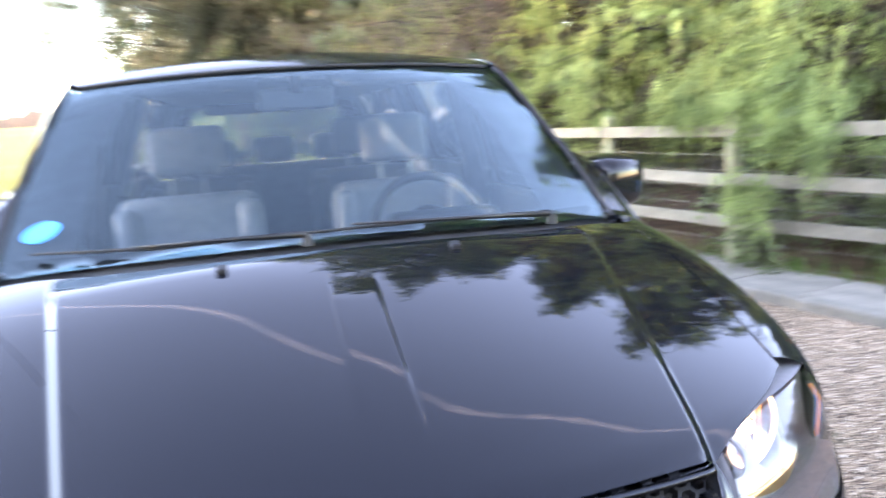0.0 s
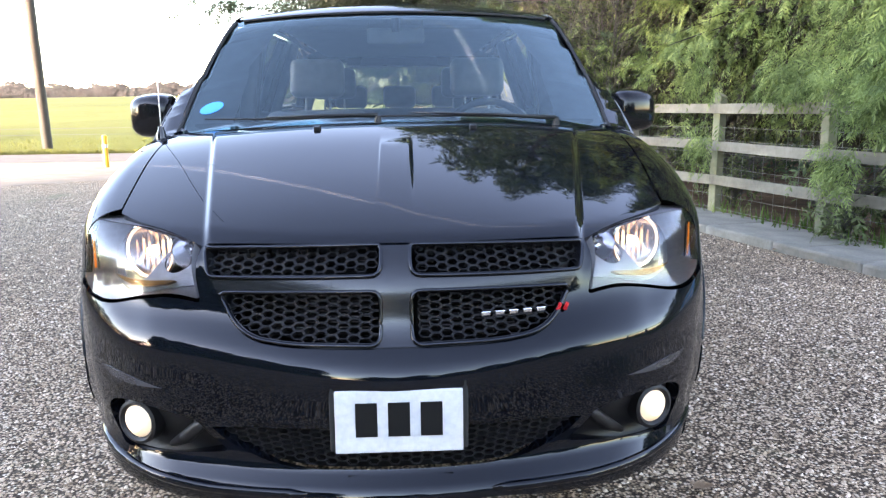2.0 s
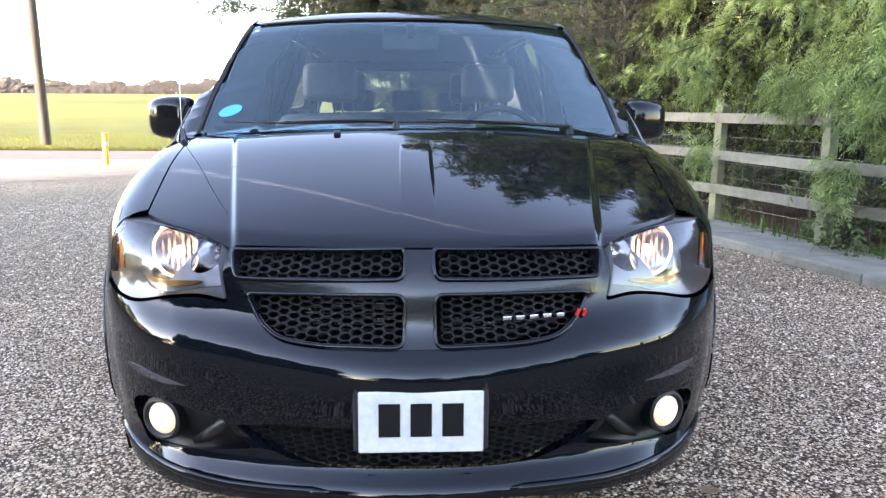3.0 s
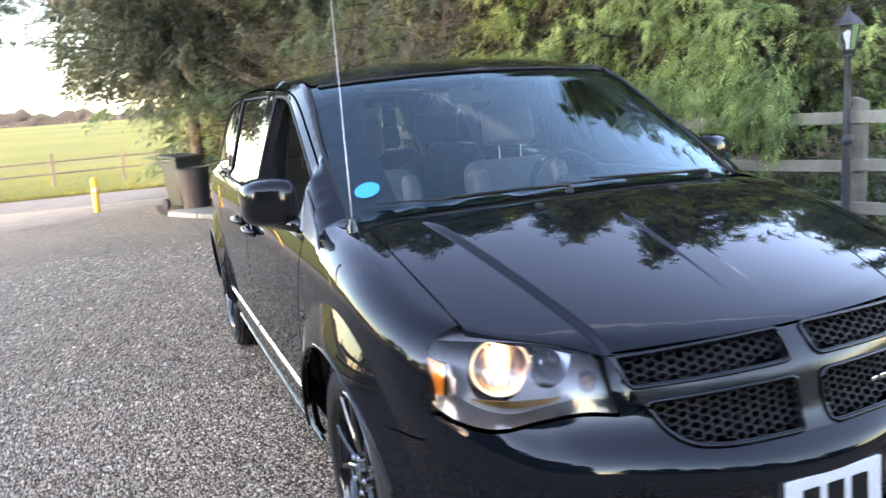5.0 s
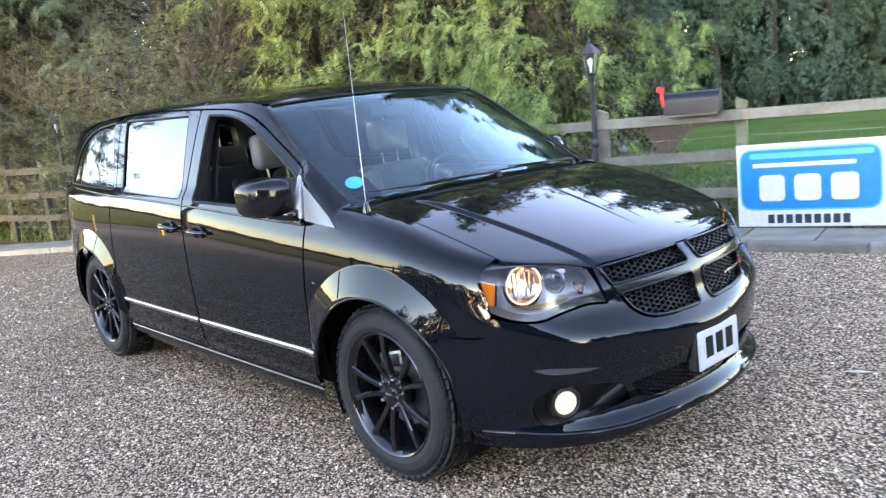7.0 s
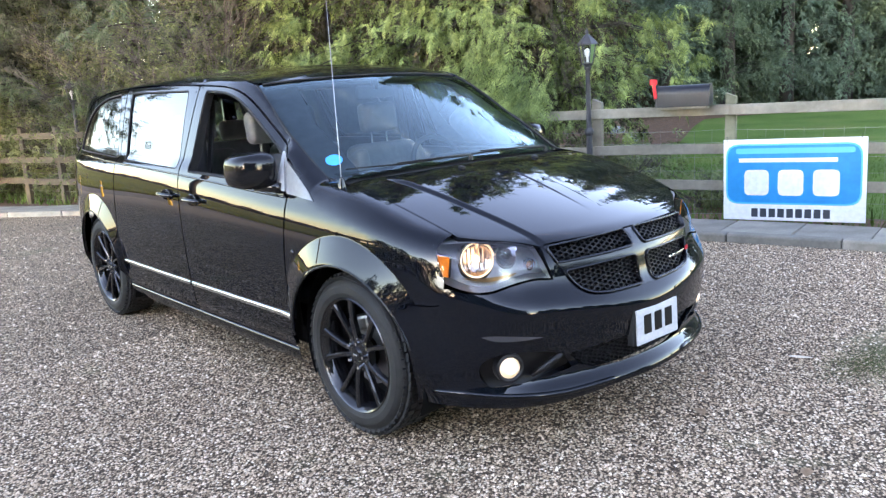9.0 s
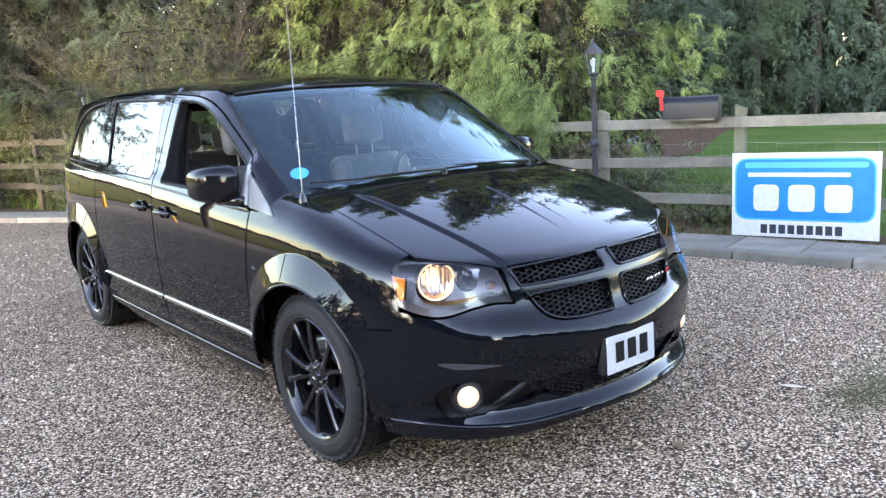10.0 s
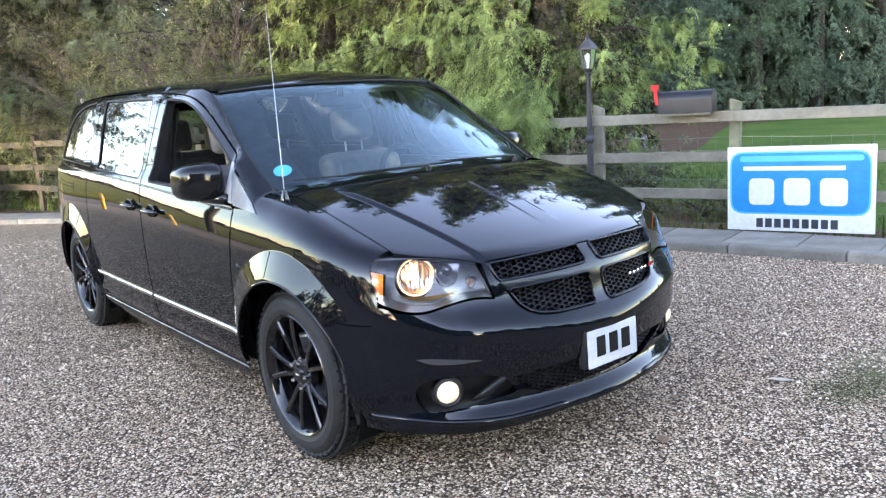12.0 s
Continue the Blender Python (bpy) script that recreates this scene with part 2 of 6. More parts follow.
def flat_mesh(outline, holes=(), step=.03, extra=()):
    """Triangles that fill an outline in the plane, with even points inside. Gives points, triangles and the border loops."""
    loops = [dense(np.asarray(l, float), step * .7) for l in (outline, *holes)]
    extra = np.asarray(extra, float).reshape(-1, 2)
    lo, hi = loops[0].min(0), loops[0].max(0)
    gx, gy = np.meshgrid(np.arange(lo[0] + step / 2, hi[0], step), np.arange(lo[1] + step / 2, hi[1], step))
    pts = np.stack([gx.ravel(), gy.ravel()], 1)
    keep = inside(loops[0], pts) & ~near(loops[0], pts, step * .45)
    for l in loops[1:]:
        keep &= ~inside(l, pts) & ~near(l, pts, step * .45)
    pts = pts[keep]
    if len(extra):
        ok = inside(loops[0], extra) & ~near(loops[0], extra, .004)
        extra = extra[ok]
        far = np.array([((extra - q) ** 2).sum(1).min() > (step * .5) ** 2 for q in pts])
        pts = np.concatenate([pts[far], extra])
    verts, edges, k = [], [], 0
    for l in loops:
        verts += [Vector(p) for p in l]
        edges += [(k + i, k + (i + 1) % len(l)) for i in range(len(l))]
        k += len(l)
    verts += [Vector(p) for p in pts]
    v, e, f, ov, oe, of = geometry.delaunay_2d_cdt(verts, edges, [], 0, 1e-6)
    v, f = np.array([tuple(p) for p in v]), np.array([t for t in f if len(t) == 3])
    mid = v[f].mean(1)
    keep = inside(loops[0], mid)
    for l in loops[1:]:
        keep &= ~inside(l, mid)
    where = {}
    for i, srcs in enumerate(ov):
        for s in srcs:
            where[s] = i
    rims, k = [], 0
    for l in loops:
        rims.append([where[k + i] for i in range(len(l))])
        k += len(l)
    return v, f[keep], rims
# ---- van: one smooth skin that all of its panels lie on ----
def spline(xs, ys):
    """Natural cubic through a few knots, straight beyond its ends."""
    xs, ys = np.array(xs, float), np.array(ys, float)
    n, h = len(xs), np.diff(xs)
    m, r = np.eye(n), np.zeros(n)
    for i in range(1, n - 1):
        m[i, i - 1:i + 2] = h[i - 1], 2 * (h[i - 1] + h[i]), h[i]
        r[i] = 6 * ((ys[i + 1] - ys[i]) / h[i] - (ys[i] - ys[i - 1]) / h[i - 1])
    c = np.linalg.solve(m, r)
    s0 = (ys[1] - ys[0]) / h[0] - h[0] * (2 * c[0] + c[1]) / 6
    s1 = (ys[-1] - ys[-2]) / h[-1] + h[-1] * (c[-2] + 2 * c[-1]) / 6

    def f(v):
        v = np.asarray(v, float)
        i = np.clip(np.searchsorted(xs, v) - 1, 0, n - 2)
        a, b, hh = xs[i + 1] - v, v - xs[i], h[i]
        y = (c[i] * a ** 3 + c[i + 1] * b ** 3) / (6 * hh) + (ys[i] / hh - c[i] * hh / 6) * a + (ys[i + 1] / hh - c[i + 1] * hh / 6) * b
        y = np.where(v < xs[0], ys[0] + s0 * (v - xs[0]), y)
        return np.where(v > xs[-1], ys[-1] + s1 * (v - xs[-1]), y)
    return f


def smax(a, b, k):
    h = np.maximum(k - np.abs(a - b), 0) / k
    return np.maximum(a, b) + h * h * k * 0.25


def step01(v):
    v = np.clip(v, 0, 1)
    return v * v * (3 - 2 * v)


SIDE = spline([.10, .25, .46, .60, .72, .80, .88, .936, .993, 1.03, 1.06, 1.12, 1.35, 1.55, 1.70], [.86, .894, .922, .931, .934, .9325, .928, .923, .9145, .9065, .897, .8765, .803, .732, .664])
WAIST = spline([.9, 1.14, 1.54, 2.1, 3.1, 4.07], [.085, .07, .044, 0, -.072, -.085])
PLAN = spline([.20, .35, .50, .65, .85, 1.1, 1.5, 2.5, 3.6, 4.2, 4.5, 4.8, 5.1], [-.19, -.115, -.065, -.03, -.006, 0, 0, 0, -.006, -.02, -.05, -.13, -.25])
NOSE = spline([.18, .25, .285, .325, .40, .50, .585, .65, .75, .87], [.11, .045, .04, .075, .06, .034, .03, .078, .105, .13])
HOOD = spline([.10, .23, .42, .65, .90, 1.10, 1.35], [.810, .873, .949, 1.027, 1.100, 1.137, 1.16])
ROOF = spline([1.7, 1.95, 2.4, 3.1, 4.0, 4.7, 5.1], [1.575, 1.622, 1.660, 1.672, 1.65, 1.60, 1.55])
PILLAR = spline([1.24, 1.60, 1.96, 2.10], [.098, .055, .028, .030])
HUBS = (.96, 4.038)
HUB_Z = .36


def skin(p):
    """Below zero inside the van, zero on its skin."""
    x, y, z = np.abs(p[..., 0]), p[..., 1], p[..., 2]
    k = WAIST(np.clip(y, .9, 4.2))
    u = z + k * step01((z - .66) / .2) * np.where(k > 0, step01((1.27 - z) / .27), step01((1.178 - z) / .066))
    w = SIDE(u) + PLAN(y)
    for c in HUBS:
        r = np.hypot(y - c, z - HUB_Z)
        end = step01((1.408 - y) / .03) if c < 2 else step01((y - 3.60) / .03)
        w = w + .034 * np.clip((.53 - r) / .12, 0, 1) * step01((z - .22) / .2) * end
    w = w - .012 * step01((.36 - z) / .05) * step01((y - 1.3) / .1) * step01((3.7 - y) / .1)
    side = x - w
    lift = .05 * step01(x / .6) + .06 * step01((x - .62) / .22)
    nose = (NOSE(z - lift * step01((z - .48) / .12)) + .38 * x * x - y) * .95
    ridge = .011 * step01((.470 + .185 * (y - .25) - x) / .020) * step01((1.05 - y) / .15)
    rib = 0.004 * step01((.050 - x) / .008) * step01((y - .28) / .38) * step01((.80 - y) / .09)
    hood = (z - HOOD(y) + .085 * x * x - ridge - rib) * .94
    glass = (z - 1.184 - .61 * (y - 1.306 + .27 * (.456 - x * x))) * .85
    roof = z - ROOF(y) + .12 * x * x
    pillar = .94 * side + .30 * glass + .94 * PILLAR(y) - .25 * step01((1.56 - y) / .34)
    rear = y - 5.06 + .12 * x * x + .28 * np.maximum(z - 1.0, 0)
    top = np.minimum(hood, smax(glass, roof, .06))
    body = smax(smax(side, nose, .16), top, .085 - .05 * step01((y - 1.08) / .3))
    body = smax(body, pillar, .008)
    return smax(body, rear, .2)


def gradient(p, e=.002):
    g = np.stack([skin(p + e * np.eye(3)[i]) - skin(p - e * np.eye(3)[i]) for i in range(3)], -1)
    return g / np.maximum(np.linalg.norm(g, axis=-1, keepdims=True), 1e-9)


def land(start, way, reach, depth=0.0, steps=90):
    """The first places where rays from start along way meet the skin sunk by depth."""
    start, way = np.broadcast_arrays(np.asarray(start, float), np.asarray(way, float))
    lo, hi, found = np.zeros(start.shape[:-1]), np.full(start.shape[:-1], float(reach)), np.zeros(start.shape[:-1], bool)
    for t in np.linspace(0, reach, steps + 1)[1:]:
        inside = skin(start + t * way) < -depth
        fresh = inside & ~found
        hi, found = np.where(fresh, t, hi), found | inside
        lo = np.where(found, lo, t)
    for _ in range(26):
        mid = (lo + hi) / 2
        inside = skin(start + mid[..., None] * way) < -depth
        hi, lo = np.where(inside, mid, hi), np.where(inside, lo, mid)
    return start + hi[..., None] * way

# ---- ground materials ----
def gravel_material():
    m = material("loose_gravel", (.3, .28, .26), .9, 0, .25)
    v = coords(m)
    big = noise_of(m, v, .35, 6, .6)
    vor = node(m, "ShaderNodeTexVoronoi", Scale=88.0, Randomness=1.0)
    wire(m, v, vor.inputs["Vector"])
    fine = node(m, "ShaderNodeTexVoronoi", Scale=170.0)
    wire(m, v, fine.inputs["Vector"])
    sep = m.node_tree.nodes.new("ShaderNodeSeparateColor")
    wire(m, vor.outputs["Color"], sep.inputs["Color"])
    stone = ramp(m, sep.outputs["Red"], [(0, (.17, .118, .072)), (.3, (.43, .31, .202)), (.6, (.63, .48, .33)), (.85, (.76, .61, .44)), (1, (.86, .75, .59))])
    # shade between the stones, painted into the colour
    gap_shade = ramp(m, vor.outputs["Distance"], [(.30, (1, 1, 1)), (.62, (.10, .09, .08))])
    c = mix(m, 1.0, stone, gap_shade, "MULTIPLY")
    c = mix(m, .5, c, ramp(m, big, [(.3, (.60, .54, .48)), (.7, (1, 1, 1))]), "MULTIPLY")
    moss = ramp(m, noise_of(m, v, .9, 5, .65), [(.60, (0, 0, 0)), (.72, (1, 1, 1))])
    c = mix(m, moss, c, mix(m, .55, c, (.10, .11, .05)))
    wire(m, c, bsdf(m).inputs["Base Color"])
    h = mix(m, .35, vor.outputs["Distance"], fine.outputs["Distance"])
    inv = m.node_tree.nodes.new("ShaderNodeInvert")
    wire(m, h, inv.inputs["Color"])
    bump(m, inv.outputs["Color"], .9, .008)
    return m


def pebble_material():
    m = material("pebbles", (.4, .38, .35), .85, 0, .3)
    g = m.node_tree.nodes.new("ShaderNodeNewGeometry")
    c = ramp(m, g.outputs["Random Per Island"], [(0, (.10, .068, .042)), (.25, (.34, .245, .158)), (.55, (.55, .42, .288)), (.85, (.71, .57, .42)), (1, (.86, .75, .59))])
    wire(m, mix(m, .4, c, ramp(m, noise_of(m, coords(m), 160, 3), [(.3, (.5, .48, .45)), (.7, (1, 1, 1))]), "MULTIPLY"), bsdf(m).inputs["Base Color"])
    return m


def grass_material(name, a, b, c, scale=.08):
    m = material(name, a, .95, 0, .15)
    v = coords(m)
    big = ramp(m, noise_of(m, v, scale, 6, .6), [(.32, a), (.52, b), (.7, c)])
    fine = noise_of(m, v, 22, 6, .7)
    wire(m, mix(m, .55, big, ramp(m, fine, [(.25, (.35, .36, .3)), (.75, (1, 1, 1))]), "MULTIPLY"), bsdf(m).inputs["Base Color"])
    bump(m, fine, .8, .05)
    return m


gravel = gravel_material()
pebble = pebble_material()
field_grass = grass_material("field_grass", (.078, .088, .010), (.118, .120, .015), (.165, .150, .030), .05)
lawn_grass = grass_material("lawn_grass", (.07, .13, .025), (.10, .17, .035), (.14, .18, .05), .5)
litter = mottled("leaf_litter", (.06, .036, .022), (.16, .092, .052), 5, .95, .8, .02, 9)
tarmac = mottled("pale_tarmac", (.105, .082, .064), (.145, .115, .09), 2, .9, .4, .004, 40)
verge_grit = mottled("sandy_verge", (.20, .155, .108), (.27, .215, .16), 3, .95, .5, .01, 25)
concrete = mottled("weathered_concrete", (.19, .178, .148), (.31, .288, .24), 4, .9, .3, .004, 14, random_shift=.22)
soil = mottled("dark_joint_soil", (.03, .026, .02), (.07, .06, .045), 12, .98, .5, .01)

# ---- ground ----
ground_bm = bmesh.new()
gx = [-1200, -600, -300, -160, -90, -50, -30, -20, -10, 0, 10, 20, 30, 50, 90, 160, 300, 600, 1200]
gy = [-1200, -400, -150, -60, -30, -10, 0, 10, 19.9, 20.1, 26, 35, 50, 70, 100, 140, 200, 300, 450, 700, 1200]


def land_z(x, y):
    rise = max(0.0, y - 24) * .021
    rise = min(rise, 5.6) + .35 * math.sin(x * .013 + 1) * min(1, max(0, y - 40) / 80)
    return -.012 + rise


grid = [[ground_bm.verts.new((x, y, land_z(x, y))) for y in gy] for x in gx]
for i in range(len(gx) - 1):
    for j in range(len(gy) - 1):
        ground_bm.faces.new((grid[i][j], grid[i + 1][j], grid[i + 1][j + 1], grid[i][j + 1]))
ground = tagged(part("ground", ground_bm, field_grass, None, "", 80), "sunlit pale green winter field", "ground", kind="structure")


def patch(name, outline, z, mat, label, category, thick=0.0):
    bm = bmesh.new()
    f = bm.faces.new([bm.verts.new((x, y, z)) for x, y in outline])
    if f.normal.z < 0:
        f.normal_flip()
    return tagged(part(name, bm, mat), label, category, kind="structure")


# kerb line from the near end round to the far end, and the fence line behind it
KERB = [(4.75, -3.2), (4.22, -1.0), (3.85, .59), (3.47, 2.25), (3.14, 3.55), (2.70, 5.45), (2.32, 6.9), (1.72, 8.4), (.95, 9.75), (.41, 10.5), (-.17, 11.35), (-.75, 12.4), (-1.0, 13.1)]
FENCE = [(5.55, -2.6), (5.15, -.95), (4.77, .70), (4.43, 2.155), (4.00, 3.42), (3.54, 4.76), (3.24, 6.37), (2.78, 7.75), (2.15, 9.1), (1.50, 10.35), (.98, 11.55), (.72, 12.55), (.30, 13.6)]


def along(line, step):
    """Even points along a smooth line, with its direction."""
    p = np.array(line, float)
    s = np.concatenate([[0], np.cumsum(np.linalg.norm(np.diff(p, axis=0), axis=1))])
    fx, fy = spline(s, p[:, 0]), spline(s, p[:, 1])
    t = np.arange(0, s[-1], step)
    q = np.stack([fx(t), fy(t)], 1)
    d = np.stack([fx(t + .01) - fx(t - .01), fy(t + .01) - fy(t - .01)], 1)
    return q, d / np.linalg.norm(d, axis=1, keepdims=True)


lot = [(-26, -14), (5.2, -14)] + [(x + .02, y) for x, y in KERB] + [(-1.0, 15.1), (-26, 15.1)]
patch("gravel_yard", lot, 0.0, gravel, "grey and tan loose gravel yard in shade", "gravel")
# near edge follows the shade line: sunlit yard gravel is painted sandy too
patch("verge_strip", [(-120, 14.95), (-26, 14.95), (-26, -1.2), (-6.2, 11.0), (-3.4, 12.9), (-1.0, 14.5), (-.8, 14.95), (40, 14.95), (40, 16.6), (-120, 16.6)], .004, verge_grit, "pale sandy verge by the road, coloured over the sunlit yard too", "verge")
patch("road", [(-300, 16.6), (300, 16.6), (300, 19.9), (-300, 19.9)], .008, tarmac, "pale worn country road", "road")
patch("lawn", [(4.6, -14), (46, -14), (46, 26), (12, 26), (6.2, 7.5), (5.3, 3.4), (5.0, 2.0), (5.2, -1)], -.004, lawn_grass, "mown green lawn behind the fence", "lawn")
patch("bare_soil", [(6.9, 6.4), (9.8, 7.4), (12.9, 8.0), (17.2, 10.3), (20.3, 11.8), (22.7, 11.1), (23.9, 8.8), (26, 2), (30, -14), (46, -14), (46, 26), (10, 26), (7.0, 8.5)], .012, litter, "bare brown earth and leaf litter below the hedge", "soil")
patch("tree_bed", [(x + .05, y + .02) for x, y in KERB] + [(-1.0, 14.9), (9.0, 14.9), (7.4, 9.0), (7.0, 6.4), (6.3, 4.9), (5.9, 3.7), (5.5, 2.6), (5.2, 1.5), (5.6, -3.0)], 0.006, litter, "brown leaf litter under the trees", "soil")

ditch = mottled("dark_ditch_grass", (.05, .055, .012), (.10, .095, .025), .6, .95, .5, .03, 12)
for y0, w in ((31.0, .5), (36.5, .9)):
    bm = bmesh.new()
    xs = np.linspace(-90, 20, 60)
    rows = [[bm.verts.new((x, y0 + k * w + .35 * math.sin(x * .4 + k) + .2 * math.sin(x * 1.7), land_z(x, y0 + k * w) + .02)) for x in xs] for k in (0, 1)]
    for i in range(59):
        bm.faces.new((rows[0][i], rows[0][i + 1], rows[1][i + 1], rows[1][i]))
    tagged(part("field_ditch", bm, ditch), "dark grassy ditch line across the field", "ditch", kind="structure")

# pavement: kerb stones and slabs
pavement = empty("pavement", "weathered concrete path with rounded kerb stones", "pavement", kind="structure")


def block_mesh(name, length, width, height, bevel, mat):
    bm = boxed((length, width, height), (0, 0, height / 2), None, bevel, 2)
    me = bpy.data.meshes.new(name)
    bm.to_mesh(me)
    bm.free()
    me.materials.append(mat)
    return me


def place(name, me, parent, x, y, z, ang, tilt=0.0):
    ob = new(name, me)
    ob.parent = parent
    ob.matrix_local = pose(x, y, z, random.uniform(-tilt, tilt), random.uniform(-tilt, tilt), ang)
    return ob


rnd = random.Random(4)
kerb_me = block_mesh("kerb_stone", .912, .13, .20, .02, concrete)
q, d = along(KERB, .92)
for (x, y), (dx, dy) in zip(q, d):
    place("kerb_stone", kerb_me, pavement, x - .07 * dy * -1, y - .07 * dx, -.125 + rnd.uniform(-.004, .004), math.degrees(math.atan2(dy, dx)) + rnd.uniform(-.4, .4), .3)
slab_me = block_mesh("slab", .60, .60, .05, .006, concrete)
q, d = along(KERB, .608)
for (x, y), (dx, dy) in zip(q, d):
    for row in (.46,):
        place("slab", slab_me, pavement, x + row * -dy * -1, y - row * dx, .008 + rnd.uniform(-.004, .004), math.degrees(math.atan2(dy, dx)) + rnd.uniform(-.5, .5), .5)


# loose stones over the near part of the yard
def stones(name, n, x0, x1, y0, y1, lo, hi, seed, label):
    r = np.random.default_rng(seed)
    x, y = r.uniform(x0, x1, n), r.uniform(y0, y1, n)
    keep = x < np.interp(y, [p[1] for p in KERB], [p[0] for p in KERB]) - .03
    x, y = x[keep], y[keep]
    n = len(x)
    s = lo + (hi - lo) * r.random(n) ** 2.2
    base = np.array([(1, 0, 0), (.2, .95, 0), (-.9, .3, 0), (-.3, -.95, 0), (.5, -.7, 0), (.1, .1, .8)])
    a = r.uniform(0, 2 * np.pi, n)
    c, sn = np.cos(a), np.sin(a)
    jit = base[None] * r.uniform(.7, 1.25, (n, 6, 3))
    px = (jit[:, :, 0] * c[:, None] - jit[:, :, 1] * sn[:, None] * .75) * s[:, None] + x[:, None]
    py = (jit[:, :, 0] * sn[:, None] + jit[:, :, 1] * c[:, None] * .75) * s[:, None] + y[:, None]
    pz = jit[:, :, 2] * s[:, None] * .95 - (s * .05)[:, None] + jit[:, :, 0] * s[:, None] * r.uniform(-.25, .25, (n, 1))
    v = np.stack([px, py, pz], -1).reshape(-1, 3)
    tri = np.array([(0, 1, 5), (1, 2, 5), (2, 3, 5), (3, 4, 5), (4, 0, 5)])
    f = (tri[None] + (6 * np.arange(n))[:, None, None]).reshape(-1, 3)
    return tagged(big_mesh(name, v, f, pebble), label, "gravel", kind="stuff")


def big_mesh(name, v, f, mat, smooth=False):
    """A mesh from large arrays of points and of equal-sided faces."""
    me = bpy.data.meshes.new(name)
    k = f.shape[1]
    me.vertices.add(len(v))
    me.vertices.foreach_set("co", np.ascontiguousarray(v, np.float32).ravel())
    me.loops.add(len(f) * k)
    me.loops.foreach_set("vertex_index", np.ascontiguousarray(f, np.int32).ravel())
    me.polygons.add(len(f))
    me.polygons.foreach_set("loop_start", np.arange(0, len(f) * k, k, dtype=np.int32))
    me.polygons.foreach_set("use_smooth", [smooth] * len(f))
    me.update()
    me.validate()
    me.materials.append(mat)
    return new(name, me)


stones("loose_stones", 62000, -3.6, 3.9, -2.2, 3.2, .005, .0125, 3, "loose pale and dark gravel stones")
stones("loose_stones", 16000, -4.5, 3.9, 3.0, 9.0, .007, .016, 5, "loose gravel stones further up the yard")

# ---- van: panels ----
def on_side(sign):
    def f(p, depth=0.0):
        return land(np.stack([np.full(len(p), sign * 1.35), p[:, 0], p[:, 1]], 1), (-sign, 0, 0), 1.33, depth)
    return f


def on_top(p, depth=0.0):
    return land(np.stack([p[:, 0], p[:, 1], np.full(len(p), 1.85)], 1), (0, 0, -1), 1.4, depth)


def on_nose(p, depth=0.0):
    """p: turn about the upright line x = 0, y = 1 (degrees / 60, so about metres) and height."""
    a = np.radians(p[:, 0] * 60)
    d = np.stack([np.sin(a), -np.cos(a), np.zeros(len(p))], 1)
    return land(np.stack([0 * a, 0 * a + 1.0, p[:, 1]], 1) + 1.35 * d, -d, 1.3, depth)


def sheet(name, outline, where, mat, parent, holes=(), depth=0.0, step=.03, flange=.014, label="", extra=()):
    """A pressed panel: an outline laid on the skin, with a folded edge."""
    v, f, rims = flat_mesh(outline, holes, step, extra)
    p = where(v, depth)
    n = gradient(p)
    fn = np.cross(p[f[:, 1]] - p[f[:, 0]], p[f[:, 2]] - p[f[:, 0]])
    turned = (fn * n[f].mean(1)).sum(1) < 0
    f[turned] = f[turned][:, ::-1]
    faces, verts, norms = [tuple(t) for t in f], [p], [n]
    k = len(p)
    if flange:
        for rim in rims:
            rp, rn = p[rim], n[rim]
            t = np.roll(rp, -1, 0) - np.roll(rp, 1, 0)
            out = np.cross(t, rn)
            out /= np.maximum(np.linalg.norm(out, axis=1, keepdims=True), 1e-9)
            m = len(rim)
            verts += [rp, rp - flange * rn]
            q = [(k + i, k + (i + 1) % m, k + m + (i + 1) % m, k + m + i) for i in range(m)]
            a = np.cross(rp[1] - rp[0], -rn[0])
            if a @ out[0] < 0:
                q = [t[::-1] for t in q]
            norms += [out, out]
            faces += q
            k += 2 * m
    return mesh_from(name, np.concatenate(verts), faces, mat, parent, label, np.concatenate(norms))


def loft(name, rows, mat, parent=None, label="", close=False, smooth=True):
    """A skin over rows of points with the same count."""
    rows = [np.asarray(r, float) for r in rows]
    m = len(rows[0])
    verts = np.concatenate(rows)
    faces = []
    for i in range(len(rows) - 1):
        for j in range(m if close else m - 1):
            faces.append((i * m + j, i * m + (j + 1) % m, (i + 1) * m + (j + 1) % m, (i + 1) * m + j))
    return mesh_from(name, verts, faces, mat, parent, label, None, smooth)


def turns(points):
    """Outline points of (degrees, height) in the nose's own plane."""
    return [(p[0] / 60, *p[1:]) for p in points]


def both_sides(points):
    return points + [(-p[0], *p[1:]) for p in points[::-1] if abs(p[0]) > 1e-6]


van = empty("minivan", "glossy black minivan with black wheels, parked on the gravel", "van")
GAP = .0028
ARCH_R = .408


def arch(c, a0, a1, n=22, r=ARCH_R):
    return [(c - r * math.cos(radians(a)), HUB_Z + r * math.sin(radians(a)), 0) for a in np.linspace(a0, a1, n)]


def flare_points(c):
    return [(c - r * math.cos(a), HUB_Z + r * math.sin(a)) for r in (.425, .45, .475, .50, .518, .526, .5295, .5305, .534, .545) for a in np.linspace(-.2, math.pi + .2, int(190 * r / .5))]


HOOD_SEAM = spline([.40, .60, .80, 1.10], [.722, .738, .752, .755])
EDGE = spline([1.05, 1.24, 1.59, 1.96, 2.3, 3.1, 4.0, 4.8], [.775, .772, .752, .692, .672, .668, .655, .60])
SHOULDER = spline([.40, .60, .90, 1.30], [.80, .825, .838, .835])


